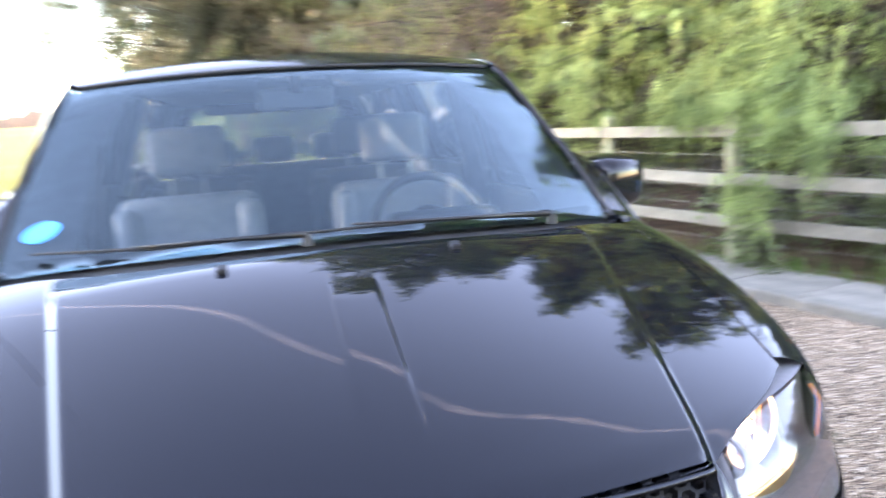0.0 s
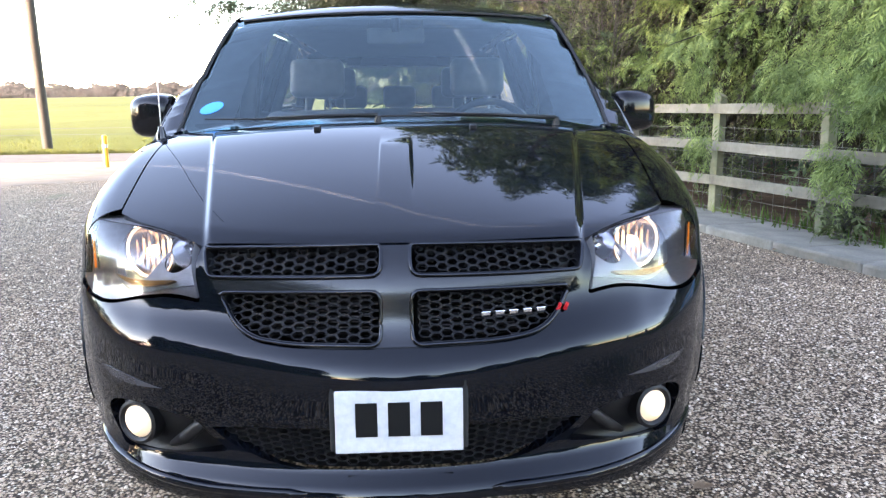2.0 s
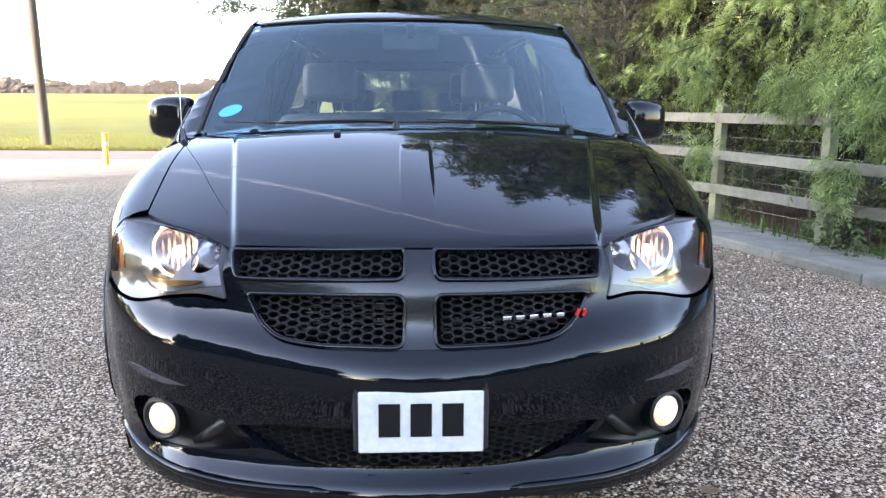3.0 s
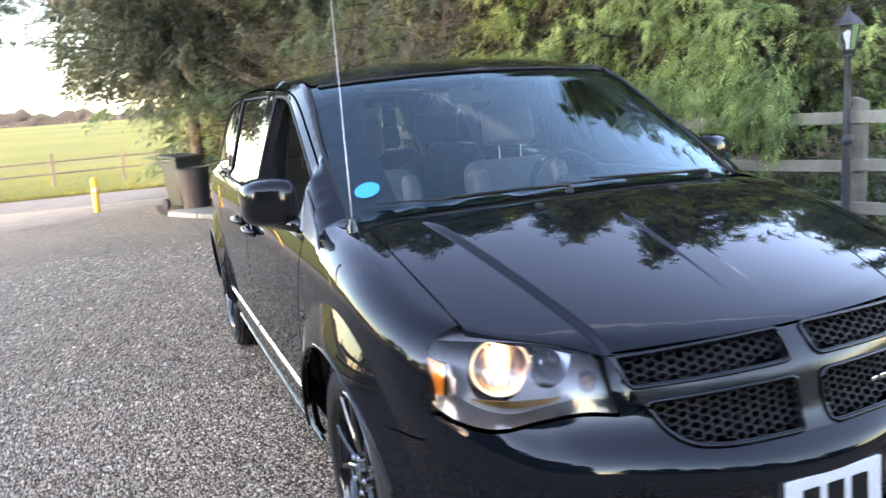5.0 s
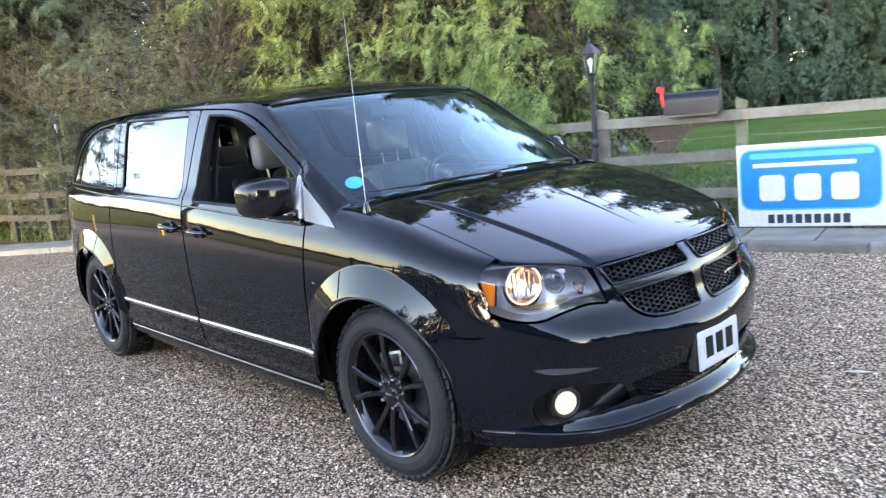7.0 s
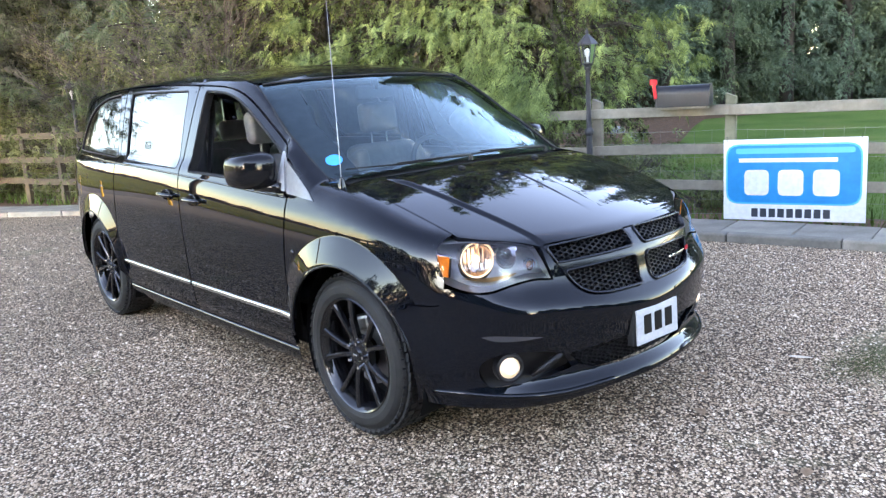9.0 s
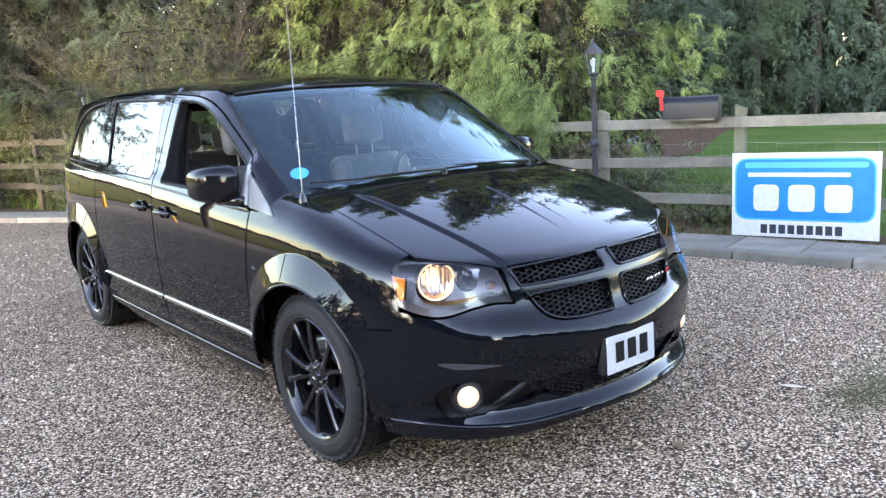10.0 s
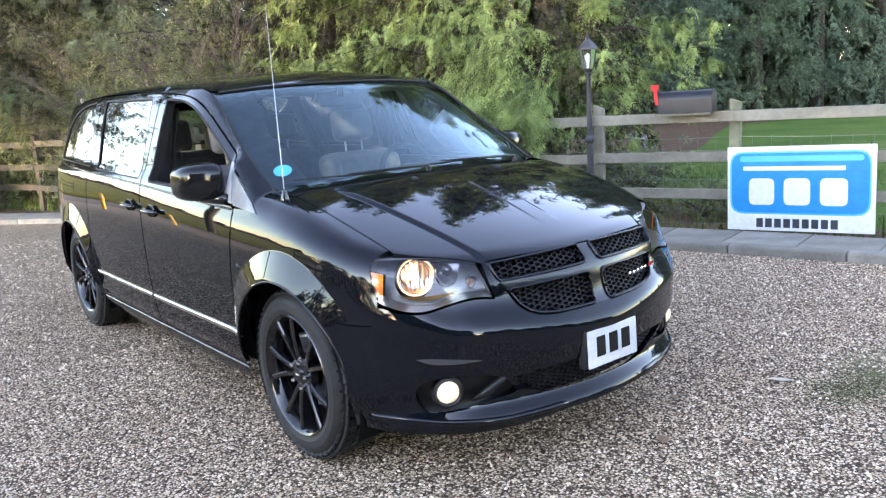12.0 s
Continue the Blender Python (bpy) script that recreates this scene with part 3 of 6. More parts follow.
def top_z(x, y):
    return on_top(np.stack([x, y], 1))[:, 2]


# hood
ys = np.linspace(.43, 1.085, 16)
hood_out = [(.47, .235, .01), (.56, .30, .05), (.66, .366, .05)] + [(float(HOOD_SEAM(y)) , y, 0) for y in ys] + [(.66, 1.082, .05), (.48, 1.01, .1), (.26, .965, .1)]
front = [(x, .178 + .245 * x * x, 0) for x in np.linspace(0, .44, 8)]
half = front + hood_out
hood_outline = rounded(half + [(0, .955, .1)] + [(-p[0], *p[1:]) for p in half[::-1] if p[0] > 0], .02)
creases = []
for s in (-1, 1):
    creases += [(s * (.470 + .185 * (y - .25) - k), y) for y in np.linspace(.25, 1.05, 66) for k in (-.004, .002, .006, .010, .014, .018, .024)]
    creases += [(s * (.050 - k), y) for y in np.linspace(.30, .79, 50) for k in (-.003, .001, .004, .007, .011)]
hood = sheet("hood", inset(hood_outline, GAP), on_top, paint, van, step=.024, flange=.02, extra=creases)

# nose: bumper cover with its openings
GRILLE = [(31.2, .850, .006), (28.0, .775, .1), (25.6, .724, .1), (22.6, .672, .1), (18.5, .645, .1), (13, .636, .1), (0, .632, .1)]
LOW = [(0, .448), (19, .444, .02), (27, .432, .008), (24.2, .375, .05), (19.5, .338, .05), (13, .330, .05), (0, .330)]
FOG = [(47.6, .432, .04), (44, .462, .06), (38.5, .470, .06), (32.5, .458, .05), (28.8, .440, .01), (27.3, .40, .03), (25.5, .360, .02), (33, .340, .1), (40, .328, .1), (46, .322, .04), (48, .37, .06)]
grille_out = rounded(turns([(0, .8555)] + [(a, .8555 - .0000075 * a ** 2, 0) for a in (8, 16, 24)] + GRILLE) + [(-p[0], *p[1:]) for p in turns(GRILLE[-2::-1] + [(a, .8555 - .0000075 * a ** 2, 0) for a in (24, 16, 8)])], .01)
low_out = rounded(both_sides(turns(LOW)), .01)
fogs = [rounded([(s * p[0], *p[1:]) for p in turns(FOG)], .02) for s in (-1, 1)]
LAMP = [(58.4, .893, .008), (51, .892, .1), (43, .884, .1), (37.5, .871, .1), (33.2, .855, .01), (31.6, .80, .1), (29.8, .727, .012), (34.5, .738, .05), (39.5, .726, .05), (45, .704, .06), (50, .716, .06), (54.6, .746, .02), (57.2, .82, .1)]
lamp_out = {s: rounded([(s * p[0], *p[1:]) for p in turns(LAMP)], .02) for s in (-1, 1)}
upper = [(31.6, .852, .006), (31.0, .80, .05), (29.4, .722, .012), (34.5, .733, .05), (39.5, .721, .05), (45, .699, .06), (50, .711, .06), (54.8, .735, .03), (55.4, .66, .02), (60, .650, .05)]
arch_side = [(math.degrees(math.atan2(.91, 1 - y)), z, 0) for y, z, _ in arch(.945, 48, -17, 12)]
lower = [(62.0, .243, .01), (57, .243, .05), (50, .245, .05), (40, .240, .1), (30, .236, .1), (20, .248, .05), (15, .262, .05), (8, .262, .1), (0, .262)]
bumper_half = turns([(0, .851)] + [(a, .851, 0) for a in (8, 16, 24)] + upper + arch_side + lower)
bumper_out = rounded(bumper_half[1:] + [(-p[0], *p[1:]) for p in bumper_half[-2:0:-1]], .01)
bumper = sheet("bumper_cover", bumper_out, on_nose, paint, van, [grille_out, low_out, *fogs], step=.018, flange=.03)


# honeycomb
def honeycomb(name, outline, depth, parent, pitch=.054, row=.0086, wall=.0036, thick=.016):
    """Six-sided cells, wider than high, laid on the skin."""
    lo, hi = outline.min(0), outline.max(0)
    verts, faces = [], []
    r, y, odd = [], lo[1] + row / 2, 0
    while y < hi[1]:
        xs = np.arange(lo[0] + (pitch / 2 if odd else 0), hi[0], pitch)
        r += [(x, y) for x in xs]
        y, odd = y + row, 1 - odd
    r = np.array(r)
    r = r[inside(outline, r)]
    w = pitch / 3
    ring = np.array([(-w, 0), (-w * .5, row), (w * .5, row), (w, 0), (w * .5, -row), (-w * .5, -row)])
    inner = ring * np.array([1 - wall / w, 1 - wall * .62 / row])
    for c in r:
        a, b = len(verts), 0
        for s in (ring, inner):
            verts += [(*(c + q), 0) for q in s]
        verts += [(*(c + q), 1) for q in inner * .93]
        for i in range(6):
            j = (i + 1) % 6
            faces += [(a + i, a + j, a + 6 + j, a + 6 + i), (a + 6 + i, a + 6 + j, a + 12 + j, a + 12 + i)]
    verts = np.array(verts)
    deep = verts[:, 2] > .5
    p = on_nose(verts[:, :2], depth)
    n = gradient(p)
    p[deep] -= thick * n[deep]
    return mesh_from(name, p, faces, mesh_black, parent, "", None, False)


q = [rounded([(s * p[0], *p[1:]) for p in turns(pts)], .012) for s in (-1, 1) for pts in (
    [(2.5, .852, .01), (15, .850, .1), (29.9, .845, .006), (28.1, .790, .012), (14, .793, .1), (2.5, .796, .022)],
    [(2.5, .754, .02), (14, .753, .1), (26.0, .748, .012), (23.6, .692, .1), (20.2, .660, .04), (14.8, .648, .05), (2.5, .643, .02)])]
grille = sheet("grille", inset(grille_out, .002), on_nose, satin_graphite, van, q, depth=-.004, step=.02, flange=.045, label="black crosshair grille with honeycomb mesh")
sheet("grille_shade_sheet", inset(grille_out, -.01), on_nose, void_shade, grille, depth=.085, step=.05, flange=0)
for o in q:
    honeycomb("honeycomb_mesh", inset(o, .001), .012, grille)
    rim = on_nose(dense(inset(o, -.004), .01), -.0075)
    loop = [Vector(c) for c in rim]
    part("rim", tube(bmesh.new(), loop + [loop[0], loop[1]], .0050, 6, False), rim_metal, grille, "", 60)
for sgn in (-1, 1):
    for z, a0, a1, r in ((.808, 5, 23, .0032), (.820, 4, 24, .0032), (.832, 4, 24, .0032), *((.660 + .012 * k, 4, 19, .002) for k in range(7))):
        bar = on_nose(np.array([[sgn * a / 60, z] for a in np.linspace(a0, a1, 8)]), .062)
        part("radiator_bar", tube(bmesh.new(), bar, r, 5), steel_disc, grille)
lower_grille = honeycomb("lower_grille", inset(low_out, .004), .022, van, .054, .0086)
sheet("grille_shade_sheet", inset(low_out, -.02), on_nose, void_shade, lower_grille, depth=.07, step=.05, flange=0)

# badge: plain bars, and a slanted red mark
c = on_nose(np.array([[18.0 / 60, .694]]), -.010)[0]
badge = part("badge", boxed((.12, .003, .003), c, pose(0, 0, 0, 0, 0, 12)), satin_black, van, "small silver badge with a red slash")
for i in range(5):
    c = on_nose(np.array([[(13.0 + i * 2.05) / 60, .700 + .0006 * i]]), -.012)[0]
    part("badge_bar", boxed((.022, .006, .011), c, pose(0, 0, 0, 0, 0, 10 + i * 1.2), .002), chrome, badge)
for i in range(2):
    c = on_nose(np.array([[(24.0 + i * 1.05) / 60, .7035]]), -.012)[0]
    part("badge_slash", boxed((.009, .006, .021), c, pose(0, 0, 0, 0, 24, 17), .002), red_enamel, badge)

# number plate, its characters as plain bars
plate = part("number_plate", boxed((.292, .008, .148), (.002, .026, .472), pose(0, 0, 0, -2), .004), plate_white, van, "white plate with three dark bars")
for k in range(3):
    part("plate_bar", boxed((.050, .003, .080), (-.072 + .074 * k, .0205, .478), pose(0, 0, 0, -2), .001), ink, plate)
part("plate_holder", boxed((.318, .03, .17), (.002, .048, .482), None, .006), matte_black, van)

# fog lamps and their bays
for s in (-1, 1):
    o = fogs[0 if s < 0 else 1]
    bay = sheet("fog_lamp_bay", inset(o, -.012), on_nose, satin_black, van, depth=.045, step=.02, flange=0)
    c = on_nose(np.array([[s * 41.1 / 60, .402]]), .008)[0]
    yaw = pose(0, 0, 0, 90, 0, s * 24)
    at = Matrix.Translation(c) @ yaw
    fog = part("fog_lamp", lathe(bmesh.new(), [(.060, -.03), (.058, .004), (.050, .008), (.043, .002), (.042, -.03)], at, 32), satin_black, van, "round lit fog lamp", 40)
    part("lens", lathe(bmesh.new(), [(.0001, .015), (.018, .0137), (.032, .009), (.042, .0)], at, 32), fog_glow, fog, "warm white glowing lens", 60)
    part("bulb_spot", lathe(bmesh.new(), [(.0001, .0185), (.014, .0172), (.022, .0145)], at, 24), fog_core, fog, "bright bulb spot", 60)
    fin = on_nose(np.array([[s * a / 60, z] for a, z in ((27.5, .445), (29.5, .425), (32.5, .385), (36, .352))]), .012)
    part("fin", tube(bmesh.new(), fin, [.006, .016, .018, .008], 8), satin_black, van, "", 60)
    marker = [(47.2, .540, .01), (44, .543, .05), (38, .533, .05), (33.6, .521, .004), (38, .515, .05), (44, .518, .05)]
    sheet("side_marker", rounded([(s * p[0], *p[1:]) for p in turns(marker)], .01), on_nose, marker_lens, van, depth=-.0015, step=.012, flange=.01, label="clear marker lens")
    lip = on_nose(np.array([[s * a / 60, z] for a, z in zip(np.linspace(13, 59.5, 20), np.interp(np.linspace(13, 59.5, 20), [13, 28, 41, 52, 59.5], [.283, .278, .288, .303, .302]))]), .004)
    part("air_dam_lip", tube(bmesh.new(), lip, [.004] + [.0125] * 18 + [.004], 8), paint, van, "", 60)

# head lamps
for s in (-1, 1):
    o = lamp_out[s]
    lamp = sheet("head_lamp", inset(o, -.002), on_nose, matte_black, van, depth=.155, step=.03, flange=0, label="lit head lamp with clear lens and amber corner")
    rim2 = dense(inset(o, .003), .02)
    loft("bucket", [on_nose(np.concatenate([rim2, rim2[:1]]), d) for d in (.004, .03, .09, .155)], lamp_bezel, lamp)
    lens = sheet("lens_cover", inset(o, .0035), on_nose, lens_clear, lamp, depth=.001, step=.02, flange=0, label="clear plastic lens")
    lens.visible_shadow = False
    rings = [np.array([(s * a / 60 + r * math.cos(k), z + r * math.sin(k)) for k in np.linspace(0, 2 * math.pi, 28, endpoint=False)]) for a, z, r in ((47.8, .808, .075), (40.0, .816, .050), (34.0, .772, .0215))]
    sheet("inner_bezel", inset(o, .006), on_nose, lamp_bezel, lamp, rings, depth=.080, step=.02, flange=.006, label="dark silver inner bezel")
    for a, z, r, deep, lit in ((47.8, .808, .073, .088, 1), (40.0, .816, .049, .084, 0), (34.0, .772, .022, .078, 2)):
        c = on_nose(np.array([[s * a / 60, z]]), deep)[0]
        at = Matrix.Translation(c) @ pose(0, 0, 0, 90, 0, s * (20 if lit == 1 else 12))
        bowl = part("reflector_bowl", lathe(bmesh.new(), [(.001, -.035), (r * .35, -.031), (r * .7, -.016), (r * .95, .004), (r, .012), (r * 1.07, .010), (r * 1.07, -.02)], at, 36), lit_bowl if lit == 1 else reflector, lamp, "chrome bowl", 50)
        if lit == 1:
            part("bulb", lathe(bmesh.new(), [(.0001, .012), (.012, .008), (.015, -.01), (.012, -.03)], at, 16), lamp_glow, lamp, "glowing bulb", 60)
            part("light_ring", lathe(bmesh.new(), [(r * .90, .008), (r * .94, .013), (r * .985, .0135), (r * .98, .006)], at, 40), halo_glow, lamp, "glowing ring", 60)
            for k in range(-3, 4):
                part("flute", boxed((.0015, r * 1.5 * math.sqrt(1 - (k / 4) ** 2), .01), at @ Vector((k * r * .24, 0, -.012)), at.to_3x3().to_4x4()), reflector, lamp)
        elif lit == 2:
            part("turn_bulb", lathe(bmesh.new(), [(.0001, .006), (.012, .0), (.014, -.02)], at, 14), amber_dark, lamp, "amber bulb", 60)
        else:
            part("bulb", lathe(bmesh.new(), [(.0001, .008), (.008, .004), (.009, -.03)], at, 12), chrome, lamp)
    part("amber_reflector", boxed((.006, .084, .080), (s * .808, .451, .810), pose(0, 0, 0, 8, 0, -s * 21), .002), amber, lamp, "amber corner lens")
    part("amber_backing", boxed((.004, .088, .084), (s * .800, .451, .810), pose(0, 0, 0, 8, 0, -s * 21), .001), matte_black, lamp)
    shelf = [(51.5, .752, .02), (45, .728, .05), (39, .744, .05), (37.5, .756, .02), (45, .746, .05)]
    sheet("lower_bezel", rounded([(s * p[0], *p[1:]) for p in turns(shelf)], .01), on_nose, warm_glow_shelf, lamp, depth=.060, step=.02, flange=.014, label="lower bezel tinted gold for the lamp's warm glow")

# fenders, doors, quarters, on both sides
BELT = spline([1.1, 1.43, 2.56, 3.6, 4.43, 5.0], [1.020, 1.030, 1.088, 1.128, 1.162, 1.18])
FRAME = [(1.185, 1.045, .01), (1.30, 1.118, .05), (1.47, 1.222, .1), (1.665, 1.345, .1), (1.87, 1.463, .1), (2.02, 1.523, .1), (2.18, 1.552, .1)]
TOPLINE = FRAME + [(2.52, 1.572, .05), (3.0, 1.592, .1), (3.65, 1.60, .1), (4.05, 1.585, .1), (4.35, 1.54, .1), (4.55, 1.45, .1), (4.68, 1.30, .1), (4.75, 1.17, .02)]


def inserted(points, glass_depth, frame_name, name, s, parent, mat):
    o = rounded(points, .03)
    g = sheet(name, inset(o, -.012), on_side(s), mat, parent, depth=glass_depth, step=.05, flange=0)
    g.visible_shadow = False
    seal = dense(inset(o, .001), .03)
    r = on_side(s)(seal, .004)
    part(frame_name, tube(bmesh.new(), list(r) + [r[0], r[1]], .0055, 6, False), matte_black, parent, "", 60)
    return o


W_FRONT = [(2.425, 1.535, .02), (2.20, 1.522, .1), (2.03, 1.487, .1), (1.88, 1.420, .1), (1.70, 1.315, .1), (1.545, 1.215, .03), (1.505, 1.070, .02), (2.455, 1.102, .02)]
W_SLIDE = [(3.565, 1.562, .03), (2.655, 1.545, .03), (2.605, 1.112, .03), (3.455, 1.142, .03)]
W_QUART = [(3.765, 1.562, .02), (4.05, 1.545, .1), (4.27, 1.495, .1), (4.44, 1.395, .1), (4.53, 1.26, .1), (4.545, 1.182, .03), (3.605, 1.150, .02)]
for s in (-1, 1):
    side = on_side(s)
    # fender: its top by the hood, and its flank round the wheel
    fy = np.linspace(.455, 1.30, 22)
    inner = [(s * (float(HOOD_SEAM(y)) + GAP if y < 1.1 else float(EDGE(y))), y, 0) for y in fy]
    outer_x = SHOULDER(fy) + .012
    top_o = np.array([p[:2] for p in inner] + [(s * x, y) for x, y in zip(outer_x[::-1], fy[::-1])])
    fender = sheet("fender", top_o, on_top, paint, van, step=.02, flange=0)
    fz = top_z(s * SHOULDER(fy), fy)
    flank = [(y, z, 0) for y, z in zip(fy, fz)] + [(1.395, 1.035, .02), (1.398, .80, .1), (1.405, .60, .05), (1.402, .46, .02)]
    flank += arch(.945, 166, 46, 26) + [(.50, .655, .03), (.415, .662, .02), (.404, .742, .02), (.425, .80, .05)]
    sheet("flank", inset(rounded(flank, .01), GAP), side, paint, fender, step=.022, flange=.02, extra=flare_points(.96))
    # arch lip
    lip = side(np.array([p[:2] for p in arch(.945, 176, 0, 40, ARCH_R + .003)]), .002)
    part("arch_lip", tube(bmesh.new(), lip, .006, 6), paint, fender, "", 60)
    # front door
    win = inserted(W_FRONT, .016, "window_seal", "door_glass", s, van, clear_glass) if s > 0 else rounded(W_FRONT, .03)
    d = [(1.402, 1.032, .01), (1.43, 1.04, .01), (1.472, 1.216, .02)] + [(y + .005, z - .004, r) for y, z, r in FRAME[3:]] + [(2.52, 1.567, .02), (2.565, 1.10, .1), (2.535, .90, .2), (2.515, .65, .2), (2.50, .30, .02), (1.44, .30, .02), (1.412, .46, .02), (1.405, .70, .1)]
    door = sheet("front_door", inset(rounded(d, .02), GAP), side, paint, van, [win], step=.028, flange=.02)
    if s < 0:
        seal = dense(inset(win, .001), .03)
        r = side(seal, .004)
        part("window_seal", tube(bmesh.new(), list(r) + [r[0], r[1]], .008, 6, False), matte_black, door, "", 60)
        deep = [side(np.concatenate([seal, seal[:1]]), dd) for dd in (.006, .05)]
        loft("window_frame", deep, matte_black, door)
    # sliding door
    d = [(2.527, 1.567, .02), (3.0, 1.587, .1), (3.66, 1.595, .02), (3.56, 1.142, .05), (3.585, 1.0, .05), (3.60, .80, .05), (3.625, .62, .02)]
    d += arch(4.038, 30, 6, 6) + [(3.60, .30, .02), (2.508, .30, .02), (2.522, .65, .2), (2.542, .90, .2), (2.572, 1.10, .1)]
    win = inserted(W_SLIDE, .010, "window_seal", "side_glass", s, van, tint_glass)
    slide = sheet("sliding_door", inset(rounded(d, .02), GAP), side, paint, van, [win], step=.03, flange=.02, extra=flare_points(4.038))
    # rear quarter
    win = inserted(W_QUART, .010, "window_seal", "quarter_glass", s, van, tint_glass)
    d = [(3.67, 1.595, .02), (4.05, 1.580, .1), (4.345, 1.535, .1), (4.545, 1.445, .1), (4.675, 1.297, .1), (4.84, 1.05, .1), (4.93, .80, .1), (4.95, .45, .1), (4.90, .30, .03), (4.46, .30, .02)]
    d += [(y, z, 0) for y, z, _ in arch(4.038, 172, 32, 30)] + [(3.632, .62, .02), (3.607, .80, .05), (3.592, 1.0, .05), (3.567, 1.142, .05)]
    quarter = sheet("rear_quarter", inset(rounded(d, .02), GAP), side, paint, van, [win], step=.03, flange=.02, extra=flare_points(4.038))
    lip = side(np.array([p[:2] for p in arch(4.038, 176, 4, 36, ARCH_R + .003)]), .002)
    part("arch_lip", tube(bmesh.new(), lip, .006, 6), paint, quarter, "", 60)
    # pillar and roof rail
    ry = np.linspace(1.17, 4.70, 60)
    rz = top_z(s * EDGE(ry), ry)
    rail = [(y, z, 0) for y, z in zip(ry, rz)] + TOPLINE[::-1]
    sheet("roof_rail", inset(rounded(rail, .01), .0015), side, paint, van, step=.02, flange=.012)
    sheet("inner_rail", rounded(rail, .01), side, dash_plastic, van, depth=.035, step=.05, flange=0)
    # corner pane by the mirror
    sheet("corner_pane", inset(rounded([(1.175, 1.02, .008), (1.30, 1.108, .05), (1.440, 1.196, .01), (1.405, 1.042, .008)], .01), .002), side, corner_sky_grey, van, depth=-.0045, step=.03, flange=.01, label="corner pane with the sky's reflection put in as grey")
    sheet("mirror_patch", rounded([(1.425, 1.05, .01), (1.462, 1.20, .02), (1.55, 1.235, .03), (1.515, 1.06, .01)], .01), side, sky_pale_sail, door, depth=-.003, step=.03, flange=.01)
    # belt strip, rubbing strip, sill
    by = np.linspace(1.42, 4.55, 40)
    r = side(np.stack([by, BELT(by) - .004], 1), -.001)
    part("belt_strip", tube(bmesh.new(), r, .0055, 6), gloss_black, van, "", 60)
    for y0, y1 in ((1.395, 2.492), (2.520, 3.56)):
        ty = np.linspace(y0, y1, 14)
        rows = [side(np.stack([ty, np.full(14, z)], 1), dd) for z, dd in ((.478, .002), (.477, -.006), (.470, -.009), (.459, -.009), (.452, -.006), (.451, .002))]
        loft("side_strip", rows, bright_trim, door if y0 < 2 else slide, "bright metal rubbing strip")
    sy = np.linspace(1.42, 3.60, 20)
    rows = [side(np.stack([sy, np.full(20, z)], 1), dd) for z, dd in ((.296, .01), (.288, -.002), (.275, -.004), (.24, .0), (.21, .02))]
    loft("sill", rows, paint, van)
    rows = [side(np.stack([sy, np.full(20, z)], 1), dd) for z, dd in ((.297, .006), (.2975, -.004), (.291, -.007))]
    loft("sill_edge", rows, dark_metal, van)
    # round badge on the fender
    at = Vector(side(np.array([[1.33, .781]]), 0)[0]) + Vector((s * .001, 0, 0))
    part("fender_badge", lathe(bmesh.new(), [(.0001, .004), (.010, .0035), (.0135, .002), (.0145, -.001)], Matrix.Translation(at) @ pose(0, 0, 0, 0, 90 * s, 0), 20), dark_metal, van, "small round metal badge", 50)
    # handles
    for y, z, own in ((2.355, .955, door), (2.70, .966, slide)):
        at = side(np.array([[y, z]]), 0)[0]
        o = Vector(at) + Vector((s * .006, 0, 0))
        cup = part("handle_cup", lathe(bmesh.new(), [(.0001, -.012), (.035, -.010), (.05, .002), (.054, .005), (.05, .0065)], Matrix.Translation(o) @ pose(0, 0, 0, 0, 90 * s, 0) @ Matrix.Diagonal((.62, 1.15, 1, 1)), 24), gloss_black, own, "", 50)
        bm = tube(bmesh.new(), [o + Vector((s * x, yy, zz)) for x, yy, zz in ((.0, -.105, -.002), (.022, -.085, 0), (.032, -.03, .002), (.032, .04, .003), (.022, .075, .002), (.0, .09, .001))], [.009, .012, .013, .013, .012, .009], 10)
        part("handle", bm, gloss_black, own, "", 60)
    # mirror
    bm = bmesh.new()
    bmesh.ops.create_uvsphere(bm, u_segments=32, v_segments=20, radius=1.0)
    for v in bm.verts:
        c = v.co
        f = lambda t, p: math.copysign(abs(t) ** p, t)
        x, y, z = f(c.x, .55), f(c.y, .70), f(c.z, .52)
        y = min(y, .55)
        k = 1 - .12 * max(0, x * s) * (1 if z > 0 else .4)
        v.co = Vector((s * .962 + x * .095, 1.588 + y * .112 + .05 * (x * s) * .6, 1.149 + z * .086 * k))
    mir = part("door_mirror", bm, mirror_black, van, "glossy black door mirror", 50)
    part("mirror_glass", boxed((.158, .006, .128), (s * .968, 1.655, 1.146), pose(0, 0, 0, 0, 0, s * 10), .02), chrome, mir, "mirror glass")
    part("arm", tube(bmesh.new(), [(s * .87, 1.47, 1.062), (s * .90, 1.50, 1.068), (s * .955, 1.57, 1.074)], [.028, .026, .022], 12), gloss_black, mir, "", 60)

# screen, cowl, roof, tail
yy = np.linspace(1.19, 1.94, 14)
edge_half = [(float(EDGE(y)) + .006, y, 0) for y in yy]
ws = [(0, 1.055, .1), (.3, 1.075, .1), (.55, 1.125, .1)] + edge_half + [(.62, 1.935, .03), (.4, 1.875, .1), (0, 1.842, .1)]
screen = sheet("windscreen", rounded(both_sides(ws), .02), on_top, screen_glass, van, depth=.009, step=.04, flange=0, label="sloping glass windscreen")
screen.visible_shadow = False
